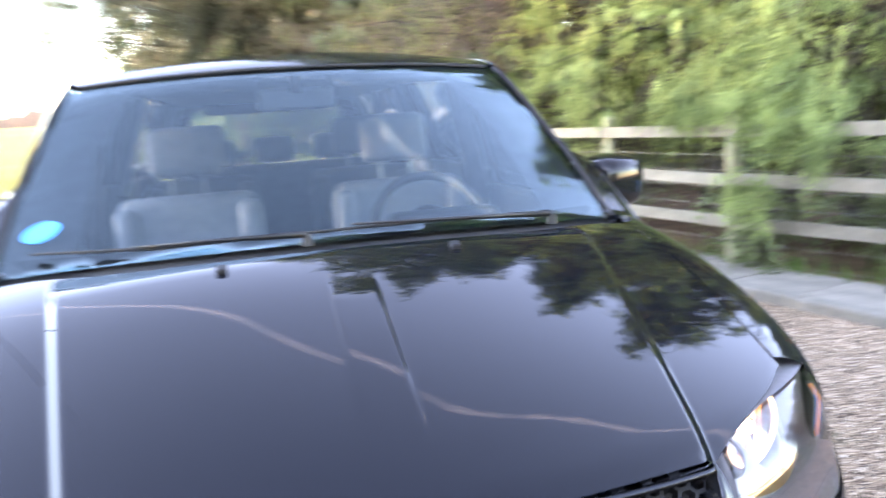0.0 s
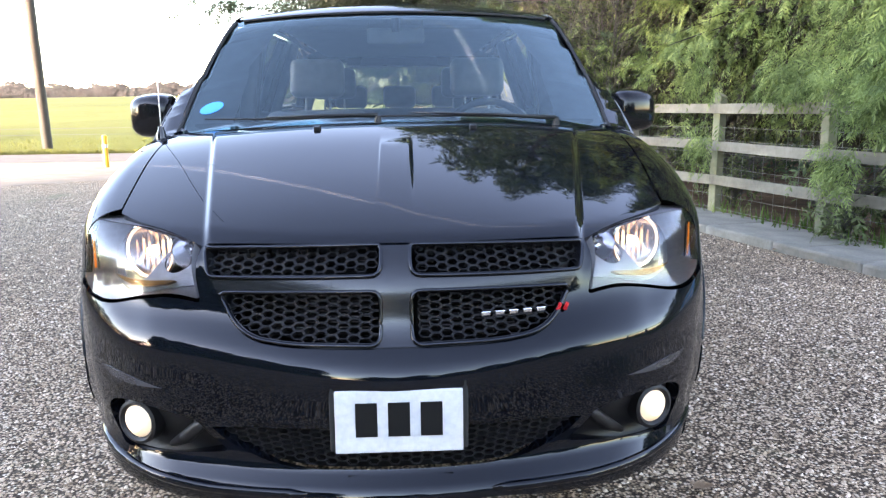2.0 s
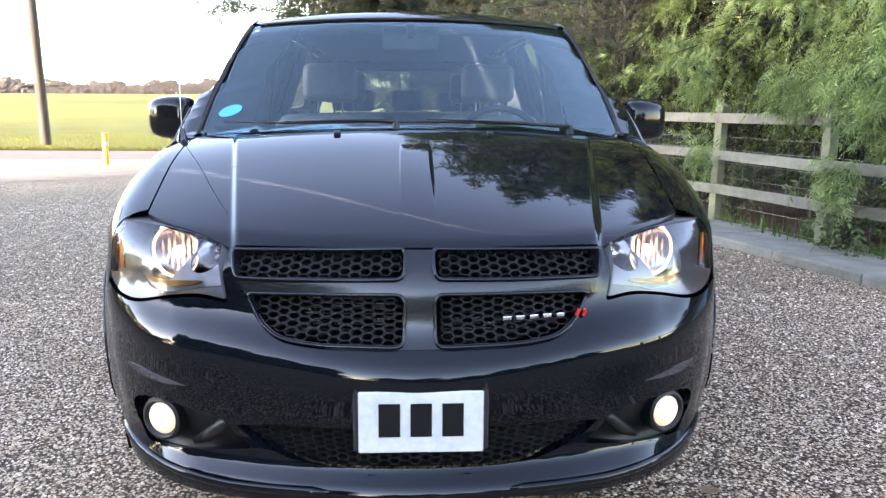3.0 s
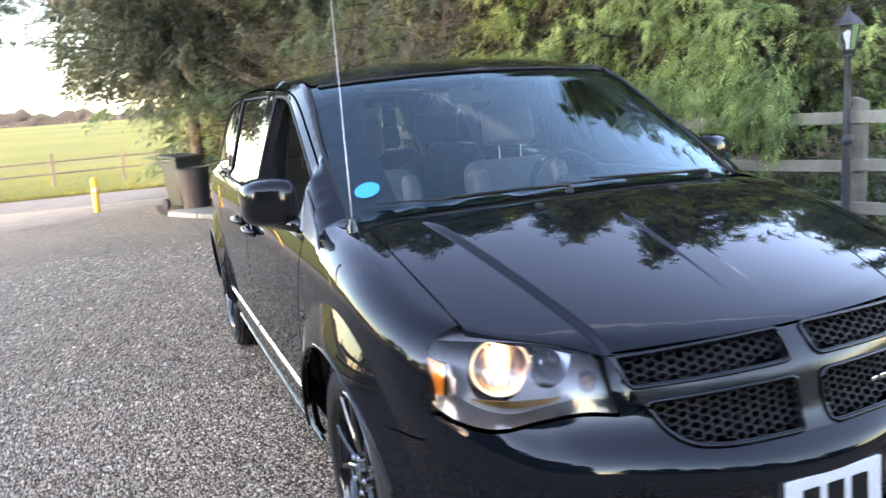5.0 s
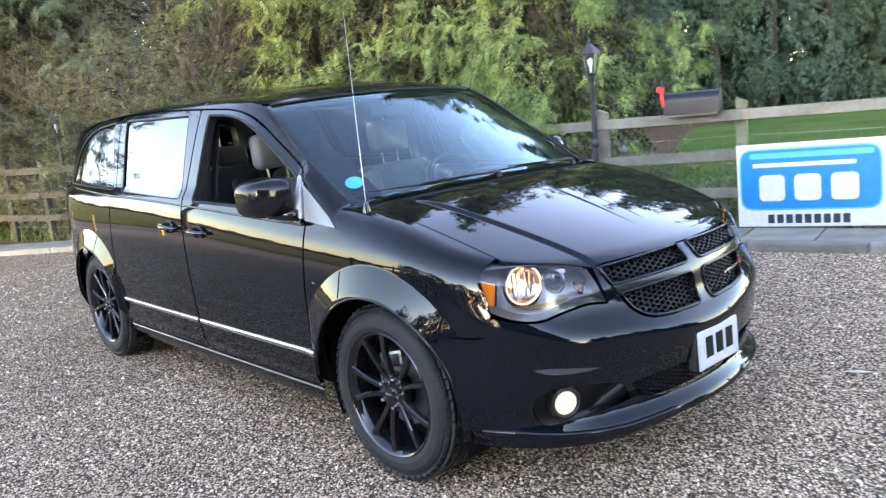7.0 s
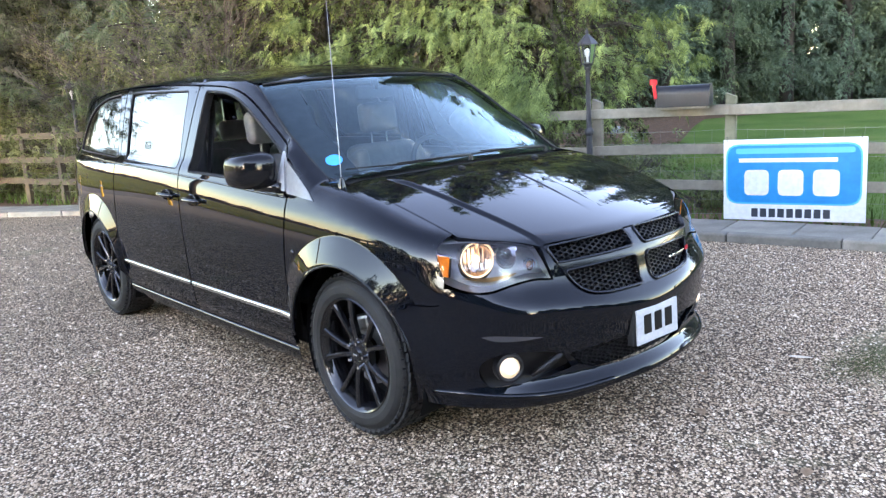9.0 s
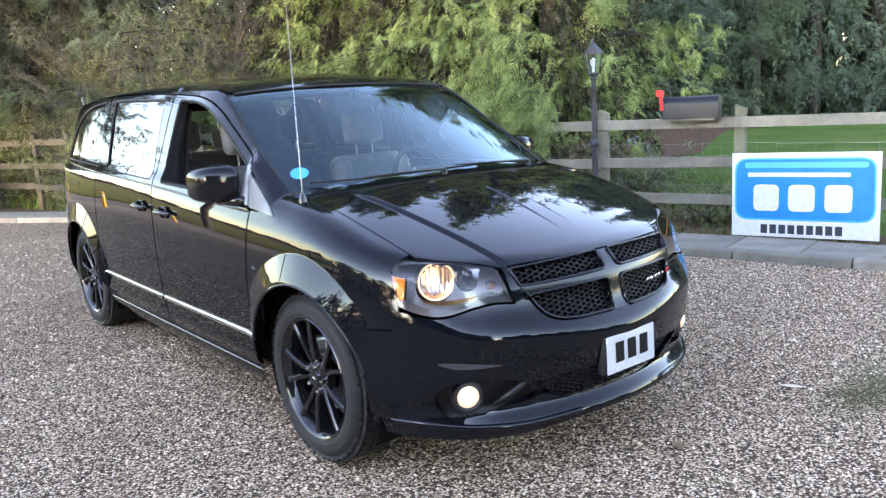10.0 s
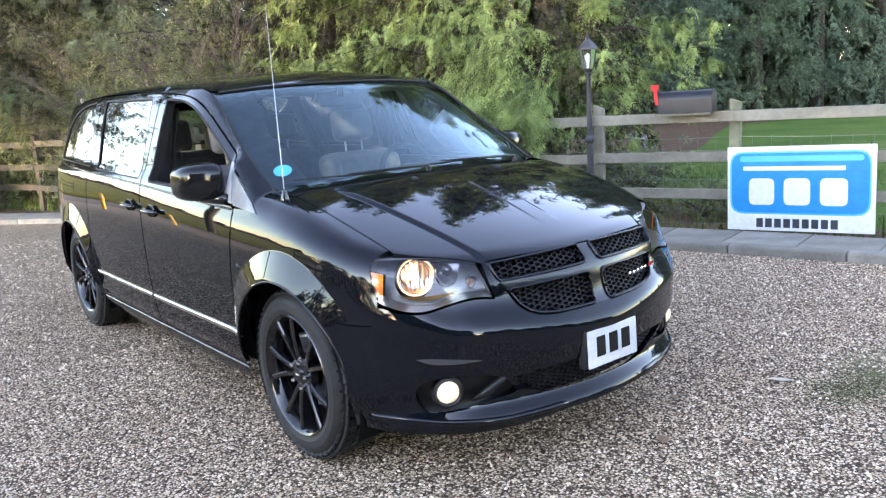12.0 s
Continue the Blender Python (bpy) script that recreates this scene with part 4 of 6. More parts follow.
for side_x in (-1, 1):
    r = on_top(np.array([(side_x * (p[0] - .006), p[1]) for p in edge_half]), .006)
    part("screen_trim", tube(bmesh.new(), r, .007, 6), matte_black, van, "", 60)
r = on_top(np.array([(x, 1.838 + .215 * x * x) for x in np.linspace(-.66, .66, 24)]), .004)
part("screen_trim", tube(bmesh.new(), r, .006, 6), matte_black, van, "", 60)
band = [(-.70, 1.205), (-.55, 1.135), (-.3, 1.085), (0, 1.065), (.3, 1.085), (.55, 1.135), (.70, 1.205), (.735, 1.25), (.55, 1.19), (.3, 1.14), (0, 1.12), (-.3, 1.14), (-.55, 1.19), (-.735, 1.25)]
sheet("screen_border", rounded(band, .1), on_top, matte_black, van, depth=.013, step=.03, flange=0)
top_band = [(x, 1.842 + .215 * x * x) for x in np.linspace(-.66, .66, 16)] + [(x, 1.80 + .19 * x * x) for x in np.linspace(.66, -.66, 16)]
sheet("screen_shade", np.array(top_band), on_top, matte_black, van, depth=.013, step=.03, flange=0)
cowl = [(-.77, 1.22), (-.755, 1.085), (-.66, 1.075), (-.48, 1.0), (-.26, .955), (0, .945), (.26, .955), (.48, 1.0), (.66, 1.075), (.755, 1.085), (.77, 1.22), (.55, 1.17), (.3, 1.12), (0, 1.10), (-.3, 1.12), (-.55, 1.17)]
sheet("cowl_panel", rounded(cowl, .04), on_top, matte_black, van, depth=.022, step=.03, flange=.01)
ry = np.linspace(1.86, 4.72, 30)
roof_o = [(float(EDGE(y)) + .012, y, 0) for y in ry[3:]]
roof_o = [(0, 1.846, .1), (.35, 1.872, .1), (.60, 1.923, .1), (.685, 1.965, .02)] + roof_o + [(.3, 4.78, .1), (0, 4.80, .1)]
sheet("roof", rounded(both_sides(roof_o), .02), on_top, paint, van, depth=.0035, step=.045, flange=.012)
tail = part("tailgate", boxed((1.36, .06, .62), (0, 4.88, .80), None, .03), paint, van)
part("rear_window", boxed((1.16, .012, .40), (0, 4.74, 1.38), pose(0, 0, 0, -16), .01), clear_glass, tail).visible_shadow = False
part("tail_panel", boxed((.80, .03, .12), (0, 4.66, 1.53), pose(0, 0, 0, -16), .01), paint, tail)
for s in (-1, 1):
    part("tail_pillar", boxed((.12, .06, .34), (s * .54, 4.74, 1.33), pose(0, 0, 0, -16, s * 6), .02), paint, tail)
part("rear_bumper", boxed((1.46, .14, .30), (0, 4.93, .46), None, .05, 3), paint, van)

# liner behind the panels, wheel wells and floor, near-black for the shade inside
for s in (-1, 1):
    for y0, y1 in ((1.42, 3.60),):
        o = np.array([(y0, .30), (y1, .30), (y1, 1.03), (y0, 1.0)])
        sheet("inner_panel", o, on_side(s), void_shade, van, depth=.06, step=.1, flange=0)
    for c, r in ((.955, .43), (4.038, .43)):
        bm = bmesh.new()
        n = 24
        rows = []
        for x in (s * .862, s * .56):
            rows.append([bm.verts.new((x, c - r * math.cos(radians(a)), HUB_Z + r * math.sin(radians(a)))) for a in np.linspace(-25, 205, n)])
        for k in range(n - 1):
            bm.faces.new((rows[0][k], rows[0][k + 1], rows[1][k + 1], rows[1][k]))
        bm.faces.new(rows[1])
        part("wheel_well", bm, void_shade, van)
part("floor_pan", boxed((1.50, 4.3, .08), (0, 2.75, .30)), void_shade, van)
part("front_bulkhead", boxed((1.15, .05, .62), (0, .45, .56)), void_shade, van)
part("fire_wall", boxed((1.36, .05, .66), (0, 1.40, .62)), void_shade, van)

# screen fittings, washer jets, wipers, aerial
sticker = on_top(np.array([(-.676 + .043 * math.cos(a), 1.309 + .033 * math.sin(a)) for a in np.linspace(0, 2 * math.pi, 24, endpoint=False)]), .007)
mesh_from("sticker", sticker, [tuple(range(24))], blue_sticker, van, "round blue sticker")
for x in (-.25, .25):
    c = on_top(np.array([(x, .90)]), 0)[0]
    part("washer_jet", boxed((.022, .03, .014), c + np.array([0, 0, .004]), pose(0, 0, 0, 12), .004), satin_black, van)
for pts, blade in (([(-.06, 1.04), (-.25, 1.075), (-.45, 1.13)], [(-.14, 1.085), (-.40, 1.125), (-.68, 1.215)]), ([(.56, 1.105), (.30, 1.075), (.05, 1.085)], [(.58, 1.165), (.25, 1.105), (-.12, 1.085)])):
    wiper = part("wiper", tube(bmesh.new(), on_top(np.array(pts), -.018), [.008, .005, .003], 8), satin_black, van, "", 60)
    part("blade", tube(bmesh.new(), on_top(np.array(blade), -.009), [.003, .005, .003], 6), matte_black, wiper, "", 60)
    c = on_top(np.array([pts[0]]), -.012)[0]
    part("pivot", lathe(bmesh.new(), [(.0001, .006), (.010, .004), (.014, -.02)], Matrix.Translation(c), 16), satin_black, wiper, "", 50)
c = on_top(np.array([(-.797, 1.082)]), 0)[0]
aerial = part("aerial", tube(bmesh.new(), [c + np.array([0, 0, h]) for h in (.0, .04, .785)], [.0038, .0019, .0012], 8), aerial_steel, van, "thin steel whip aerial", 60)
part("aerial_base", lathe(bmesh.new(), [(.019, -.006), (.017, .01), (.011, .026), (.009, .036), (.0001, .04)], Matrix.Translation(c), 20), gloss_black, aerial, "", 50)

# ---- van: wheels ----
def wheel_mesh(parent, x, y, s):
    """Tyre, rim, ten split spokes, nuts, disc and caliper. The axle runs along x; s is the outer side."""
    base = Matrix.Translation((x, y, HUB_Z)) @ pose(0, 0, 0, 0, 90 * s, 0)
    rim = [(.222, -.10), (.228, .02), (.232, .07), (.238, .088), (.247, .098), (.256, .104), (.2585, .111), (.255, .114), (.2495, .112), (.244, .104), (.236, .094)]
    w = part("wheel", lathe(bmesh.new(), rim, None, 64), gloss_black, parent, "gloss black alloy wheel with ten spokes", 40)
    w.matrix_local = base
    tyre = [(.246, -.10), (.258, -.110), (.300, -.119), (.330, -.112), (.345, -.098), (.349, -.08), (.3515, -.04), (.3525, 0), (.3515, .04), (.348, .072), (.339, .092), (.325, .107), (.322, .1095), (.310, .1145), (.308, .1165), (.292, .1185), (.278, .1180), (.276, .1160), (.260, .112), (.247, .104)]
    part("tyre", lathe(bmesh.new(), tyre, None, 64), rubber, w, "black rubber tyre", 35)
    bm = bmesh.new()
    for row, (h, wid) in enumerate(((-.074, .036), (-.030, .036), (.014, .030), (.050, .030), (.078, .022), (.096, .024))):
        n = 54
        for k in range(n):
            a = 2 * math.pi * (k + .5 * (row % 2)) / n
            r = .3585 if abs(h) < .06 else (.3545 if abs(h) < .08 else .3375)
            m = pose(0, 0, 0, 0, 0, math.degrees(a)) @ Matrix.Translation((r, 0, h)) @ pose(0, 0, 0, 12 if row % 2 else -12, 0 if abs(h) < .06 else ((24 if h < .08 else 52) if h > 0 else -22), 0)
            box(bm, (.011, .034, wid), (0, 0, 0), m)
    tagged(part("tread", bm, rubber, w), kind="stuff")
    part("rim_edge", lathe(bmesh.new(), [(.2495, .1125), (.2545, .1155), (.2580, .1125)], None, 64), dark_metal, w, "", 40)
    for k in range(5):
        for lean in (-1, 1):
            bm = bmesh.new()
            rows = []
            for r, off, half, h, d in ((.045, .011, .012, .082, .030), (.090, .019, .0125, .092, .030), (.15, .036, .012, .099, .026), (.21, .058, .0135, .103, .024), (.241, .071, .017, .104, .02)):
                rows.append([bm.verts.new((r, lean * off + q * half, h + z)) for q, z in ((-1, -d), (-1, -.006), (-.55, 0), (.55, 0), (1, -.006), (1, -d))])
            for a, b in zip(rows, rows[1:]):
                for i in range(5):
                    bm.faces.new((a[i], a[i + 1], b[i + 1], b[i]))
            bmesh.ops.recalc_face_normals(bm, faces=bm.faces)
            bmesh.ops.transform(bm, matrix=pose(0, 0, 0, 0, 0, 72 * k + 18), verts=bm.verts)
            part("spoke", bm, gloss_black, w, "", 40)
        a = radians(72 * k + 54)
        part("wheel_nut", lathe(bmesh.new(), [(.0001, .106), (.007, .105), (.0095, .098), (.0095, .06)], Matrix.Translation((.057 * math.cos(a), .057 * math.sin(a), 0)), 6), chrome, w)
    part("hub", lathe(bmesh.new(), [(.0001, .101), (.030, .100), (.034, .095), (.037, .088), (.075, .080), (.084, .05)], None, 32), gloss_black, w, "", 40)
    part("cap_mark", boxed((.007, .03, .002), (0, 0, .1015), None, .0005), chrome, w)
    part("brake_disc", lathe(bmesh.new(), [(.07, .0), (.07, .02), (.150, .02), (.152, .0), (.150, -.01)], None, 48), steel_disc, w, "", 40)
    part("caliper", boxed((.07, .15, .06), (.0, .0, 0), pose(.125, .03, .02, 0, 0, 14), .015), steel_disc, w)
    part("barrel_back", lathe(bmesh.new(), [(.0001, -.06), (.226, -.06)], None, 32), void_shade, w)


for y in HUBS:
    for s in (-1, 1):
        wheel_mesh(van, s * .785, y, s)

# ---- van: cabin ----
def cushion(name, size, at, turn, mat, parent, label="", r=.05):
    bm = boxed(size, (0, 0, 0), None, min(r, min(size) * .45), 4)
    bmesh.ops.transform(bm, matrix=Matrix.Translation(at) @ turn, verts=bm.verts)
    return part(name, bm, mat, parent, label, 60)


def cabin_seat(x, y, wide=.52, head=True):
    seat = cushion("seat", (wide, .54, .16), (x, y, .62), pose(0, 0, 0, 6), grey_leather, van, "grey leather seat with headrest", .06)
    cushion("backrest", (wide, .15, .54), (x, y + .30, .89), pose(0, 0, 0, -13), grey_leather, seat, "", .06)
    for q in (-1, 1):
        cushion("bolster", (.09, .17, .48), (x + q * (wide / 2 - .04), y + .268, .885), pose(0, 0, 0, -13), grey_leather, seat, "", .04)
    if head:
        cushion("headrest", (.27, .10, .19), (x, y + .375, 1.315), pose(0, 0, 0, -8), grey_leather, seat, "", .04)
        for q in (-.06, .06):
            part("headrest_post", tube(bmesh.new(), [(x + q, y + .362, 1.12), (x + q, y + .375, 1.25)], .0055, 8), aerial_steel, seat, "chrome post")
    return seat


for x in (-.40, .40):
    cabin_seat(x, 2.02)
    cabin_seat(x, 3.00)
cabin_seat(0, 3.95, 1.2, False)
for x in (-.36, 0, .36):
    cushion("rear_headrest", (.24, .09, .16), (x, 4.34, 1.24), pose(0, 0, 0, -8), grey_leather, van, "", .04)
part("dashboard", boxed((1.52, .46, .24), (0, 1.55, .935), pose(0, 0, 0, -5), .07, 4), dash_plastic, van, "dark grey dashboard", 60)
part("dash_top", boxed((1.50, .34, .05), (0, 1.32, 1.035), pose(0, 0, 0, 6), .02, 3), dash_plastic, van, "", 60)
part("instrument_hood", boxed((.36, .16, .09), (.40, 1.60, 1.06), None, .04, 4), dash_plastic, van, "", 60)
part("console", boxed((.34, .30, .50), (0, 1.76, .72), pose(0, 0, 0, -12), .05, 3), dash_plastic, van, "", 60)
tilt = Matrix.Translation((.40, 1.80, 1.02)) @ pose(0, 0, 0, 64)
wheel = part("steering_wheel", lathe(bmesh.new(), [(.19 + .016 * math.cos(a), .016 * math.sin(a)) for a in np.linspace(0, 2 * math.pi, 13)], tilt, 48), dash_plastic, van, "dark steering wheel with grey spokes", 60)
part("airbag_pad", lathe(bmesh.new(), [(.0001, .03), (.06, .026), (.085, .0), (.06, -.03)], tilt, 24), dash_plastic, wheel, "", 60)
for a in (0, 180, 270):
    part("wheel_spoke", boxed((.12, .035, .012), (0, 0, 0), tilt @ pose(0, 0, 0, 0, 0, a) @ Matrix.Translation((.125, 0, 0)), .004), bright_trim, wheel)
part("inner_mirror", boxed((.25, .03, .07), (0, 1.87, 1.475), pose(0, 0, 0, 8), .014, 3), trim_cloth, van, "grey-backed rear-view mirror", 60)
part("mirror_stem", tube(bmesh.new(), [(0, 1.86, 1.49), (0, 1.86, 1.55)], .02, 8), satin_black, van)
part("headliner", boxed((1.08, 2.4, .03), (0, 3.22, 1.55), None, .01), trim_cloth, van)
for s in (-1, 1):
    part("sun_visor", boxed((.44, .14, .02), (s * .34, 1.98, 1.535), pose(0, 0, 0, 18), .008), trim_cloth, van)
    part("door_card", boxed((.05, 1.02, .62), (s * .845, 1.99, .78), None, .02), dash_plastic, van)
    part("slide_card", boxed((.05, 1.00, .70), (s * .845, 3.05, .80), None, .02), dash_plastic, van)
    bm = tube(bmesh.new(), [(s * .80, 2.54, .95), (s * .765, 2.56, 1.25), (s * .70, 2.56, 1.53)], [.06, .05, .04], 8)
    part("inner_pillar", bm, dash_plastic, van, "", 60)
    part("seat_belt", boxed((.012, .048, .62), (s * .725, 2.50, 1.18), pose(0, 0, 0, 4, -s * 9, 0), .002), carpet, van)
    for y, lean in ((3.62, -6), (4.50, -18)):
        part("rear_pillar", boxed((.05, .12, .52), (s * (.745 if y < 4 else .64), y, 1.33), pose(0, 0, 0, lean, -s * 18, 0), .02), trim_cloth, van)
part("cabin_floor", boxed((1.45, 3.2, .03), (0, 2.95, .46), None, .005), carpet, van)

# ---- fence ----
wood = mottled("weathered_wood", (.15, .137, .105), (.28, .258, .205), 3, .9, .45, .004, 9, stretch=(1, 1, 1), random_shift=.25)
wood_green = mottled("mossy_wood", (.15, .155, .09), (.27, .262, .175), 4, .9, .45, .004, 9, random_shift=.2)
# browner weathered wood, darkened as well for the shade at the far end
wood_brown_shaded = mottled("shaded_brown_weathered_wood", (.046, .040, .028), (.090, .080, .057), 3, .9, .45, .004, 9, random_shift=.25)
# paler copy of the fence wood, with sunlight put into its colour
sunlit_wood = mottled("pale_sunlit_wood", (.24, .20, .14), (.34, .29, .21), 3, .9, .4, .004, 9, random_shift=.2)
wire_metal = material("galvanised_wire", (.22, .22, .21), .55, 1.0)
fence = empty("fence", "weathered wooden post and rail fence with wire netting", "fence")
for i, (x, y) in enumerate(FENCE):
    j = min(i, len(FENCE) - 2)
    ang = math.degrees(math.atan2(FENCE[j + 1][1] - FENCE[j][1], FENCE[j + 1][0] - FENCE[j][0]))
    bm = boxed((.10, .085, 1.30), (0, 0, .60), None, .008, 2)
    for v in bm.verts:
        if v.co.z > 1.2:
            v.co.z += .02 * (v.co.x / .05)
    p = part("post", bm, wood_brown_shaded if i > 7 else wood_green if i in (3, 5, 6) else wood, fence)
    p.matrix_local = pose(x, y, 0, rnd.uniform(-1, 1), rnd.uniform(-1.2, 1.2), ang)
for i in range(len(FENCE) - 1):
    a, b = np.array(FENCE[i]), np.array(FENCE[i + 1])
    d = b - a
    L = float(np.linalg.norm(d))
    ang = math.degrees(math.atan2(d[1], d[0]))
    n = np.array([-d[1], d[0]]) / L          # towards the yard
    mid = (a + b) / 2 + n * .058
    for z in (1.11, .735, .392):
        bm = boxed((L + .02, .034, .098), (0, 0, 0), None, .006, 2)
        r = part("rail", bm, wood_brown_shaded if i > 6 else wood, fence)
        r.matrix_local = pose(mid[0], mid[1], z + rnd.uniform(-.006, .006), 0, rnd.uniform(-.35, .35), ang)
    if 1 <= i <= 10:
        bm = bmesh.new()
        back = n * .02
        for z in (.10, .24, .38, .52, .66, .80, .92):
            sag = rnd.uniform(0, .012)
            pts = [(*(a + d * t + back), z - sag * 4 * t * (1 - t)) for t in (0, .25, .5, .75, 1)]
            tube(bm, pts, .0018, 3, False)
        k = int(L / .15)
        for m in range(1, k):
            c = a + d * m / k + back
            tube(bm, [(c[0], c[1], .06), (c[0] + rnd.uniform(-.01, .01), c[1], .5), (c[0], c[1], .93)], .0015, 3, False)
        part("wire_netting", bm, wire_metal, fence)

# ---- sign board: its trade mark as plain shapes, its web address as bars ----
sign_white = mottled("white_sign_board", (.66, .67, .68), (.60, .61, .62), 3, .45, .02, .001)
sign_blue = mottled("bright_blue_print", (.003, .20, .46), (.005, .23, .51), 2, .4, .01, .001, 6)
sign_pale = material("pale_blue_print", (.05, .38, .72), .4)
sign_ink = material("dark_print", (.015, .02, .03), .5)
sign = part("sign_board", boxed((1.228, .008, .76), (0, 0, .38), None, .002), sign_white, None)
tagged(sign, "white sign board with a blue rounded panel and white marks", "sign")
sign.matrix_local = pose(4.432, 1.539, .076, -1.0, -.8, math.degrees(math.atan2(.949 - 2.142, 4.604 - 4.323)))


def flat_shape(name, outline, y, mat, parent, thick=.0012):
    bm = bmesh.new()
    f = bm.faces.new([bm.verts.new((x, y, z)) for x, z in outline])
    if f.normal.y > 0:
        f.normal_flip()
    r = bmesh.ops.extrude_face_region(bm, geom=[f])
    bmesh.ops.translate(bm, vec=(0, thick, 0), verts=[v for v in r["geom"] if isinstance(v, bmesh.types.BMVert)])
    bmesh.ops.recalc_face_normals(bm, faces=bm.faces)
    return part(name, bm, mat, parent)


def rect(x0, x1, z0, z1, r=.0):
    return rounded([(x0, z0), (x1, z0), (x1, z1), (x0, z1)], r)


flat_shape("blue_panel", rect(-.575, .565, .165, .70, .11), -.0056, sign_blue, sign)
flat_shape("blue_border", rect(-.59, .58, .15, .715, .12), -.0048, sign_pale, sign)
flat_shape("pale_gleam", rect(-.50, .52, .625, .675, .025), -.0066, sign_pale, sign)
flat_shape("white_bar", rect(-.47, .38, .545, .583), -.0070, sign_white, sign)
for x0, x1 in ((-.42, -.20), (-.12, .10), (.18, .40)):
    flat_shape("white_block", rect(x0, x1, .235, .475, .05), -.0070, sign_white, sign)
for k in range(9):
    flat_shape("dark_bar", rect(-.355 + k * .078, -.297 + k * .078, .030, .112), -.0056, sign_ink, sign)
for x in (-.58, .57):
    part("cable_tie", tube(bmesh.new(), [(x, -.006, .735), (x, -.002, .79)], .002, 5), matte_black, sign)

# ---- letter box on the top rail ----
box_black = mottled("black_enamel", (.006, .007, .010), (.011, .012, .016), 6, .42, .06, .001)
mail = new("letter_box")
tagged(mail, "black tunnel-shaped letter box with red flag on the rail", "mailbox")
md = np.array(FENCE[4]) - np.array(FENCE[3])
mail.matrix_local = pose(4.165, 2.490, 1.160, 0, 0, math.degrees(math.atan2(md[1], md[0])))
prof = [(-.083, 0), (-.083, .12)] + [(-.083 * math.cos(a), .12 + .085 * math.sin(a)) for a in np.linspace(.15, math.pi - .15, 14)] + [(.083, .12), (.083, 0)]
bm = bmesh.new()
ends = [[bm.verts.new((x, y, z)) for y, z in prof] for x in (-.245, .245)]
for k in range(len(prof)):
    j = (k + 1) % len(prof)
    bm.faces.new((ends[0][k], ends[0][j], ends[1][j], ends[1][k]))
bm.faces.new(ends[0][::-1]), bm.faces.new(ends[1])
bmesh.ops.recalc_face_normals(bm, faces=bm.faces)
part("body", bm, box_black, mail, "", 35)
for x0 in (-.252, .246):
    bm = bmesh.new()
    e2 = [[bm.verts.new((x0 + dx, y * 1.05, z * 1.03)) for y, z in prof] for dx in (0, .012)]
    for k in range(len(prof)):
        j = (k + 1) % len(prof)
        bm.faces.new((e2[0][k], e2[0][j], e2[1][j], e2[1][k]))
    bm.faces.new(e2[0][::-1]), bm.faces.new(e2[1])
    bmesh.ops.recalc_face_normals(bm, faces=bm.faces)
    part("end_door", bm, box_black, mail, "", 35)
part("flag_arm", boxed((.034, .006, .17), (.262, .092, .17), pose(0, 0, 0, 0, 6), .003), red_enamel, mail, "red flag arm")
part("flag", boxed((.075, .006, .055), (.272, .092, .245), None, .004), red_enamel, mail, "red flag")
part("mount_board", boxed((.46, .15, .022), (0, 0, -.011), None, .004), wood, mail)

# ---- lamp posts ----
lamp_black = mottled("black_iron_paint", (.022, .023, .028), (.04, .041, .047), 12, .45, .15, .002)
lantern_glass = pane("lantern_glass", (.85, .87, .87), 1.5, .08)
frosted = mottled("frosted_white", (.75, .76, .74), (.65, .66, .64), 8, .5, .05, .001)


def lamp_post(x, y, group="lamp posts"):
    lp = empty("lamp_post", "black lamp post with a six-sided glass lantern", "lamp post", group, (x, y, 0))
    part("base", lathe(bmesh.new(), [(.10, 0), (.10, .03), (.075, .06), (.06, .16), (.045, .20)], None, 20), lamp_black, lp, "", 40)
    part("pole", lathe(bmesh.new(), [(.034, .18), (.032, .60), (.031, .93)], None, 16), lamp_black, lp, "", 40)
    part("collar", lathe(bmesh.new(), [(.031, .90), (.045, .915), (.048, .945), (.040, .965), (.028, .985)], None, 20), lamp_black, lp, "", 40)
    part("upper_pole", lathe(bmesh.new(), [(.027, .96), (.025, 1.30), (.024, 1.56), (.036, 1.575), (.036, 1.59), (.022, 1.60)], None, 16), lamp_black, lp, "", 40)
    part("lantern_foot", lathe(bmesh.new(), [(.02, 1.59), (.05, 1.615), (.056, 1.63), (.0001, 1.635)], None, 6), lamp_black, lp)
    g = part("lantern_glass", lathe(bmesh.new(), [(.052, 1.632), (.084, 1.815)], None, 6), lantern_glass, lp, "clear lantern panes")
    g.visible_shadow = False
    for k in range(6):
        a = radians(60 * k)
        part("glazing_bar", tube(bmesh.new(), [(.053 * math.cos(a), .053 * math.sin(a), 1.632), (.086 * math.cos(a), .086 * math.sin(a), 1.816)], .0055, 5), lamp_black, lp)
    part("bulb", lathe(bmesh.new(), [(.012, 1.64), (.014, 1.69), (.03, 1.73), (.03, 1.76), (.0001, 1.785)], None, 14), frosted, lp, "white bulb", 60)
    part("roof", lathe(bmesh.new(), [(.088, 1.812), (.106, 1.815), (.104, 1.828), (.070, 1.868), (.035, 1.902), (.022, 1.915)], None, 6), lamp_black, lp)
    part("finial", lathe(bmesh.new(), [(.02, 1.91), (.012, 1.925), (.017, 1.940), (.010, 1.955), (.0001, 1.985)], None, 12), lamp_black, lp, "", 60)
    return lp


first_lamp = lamp_post(3.85, 3.40)
copy_thing(first_lamp, pose(1.22, 11.28, .0, 0, 0, 20))

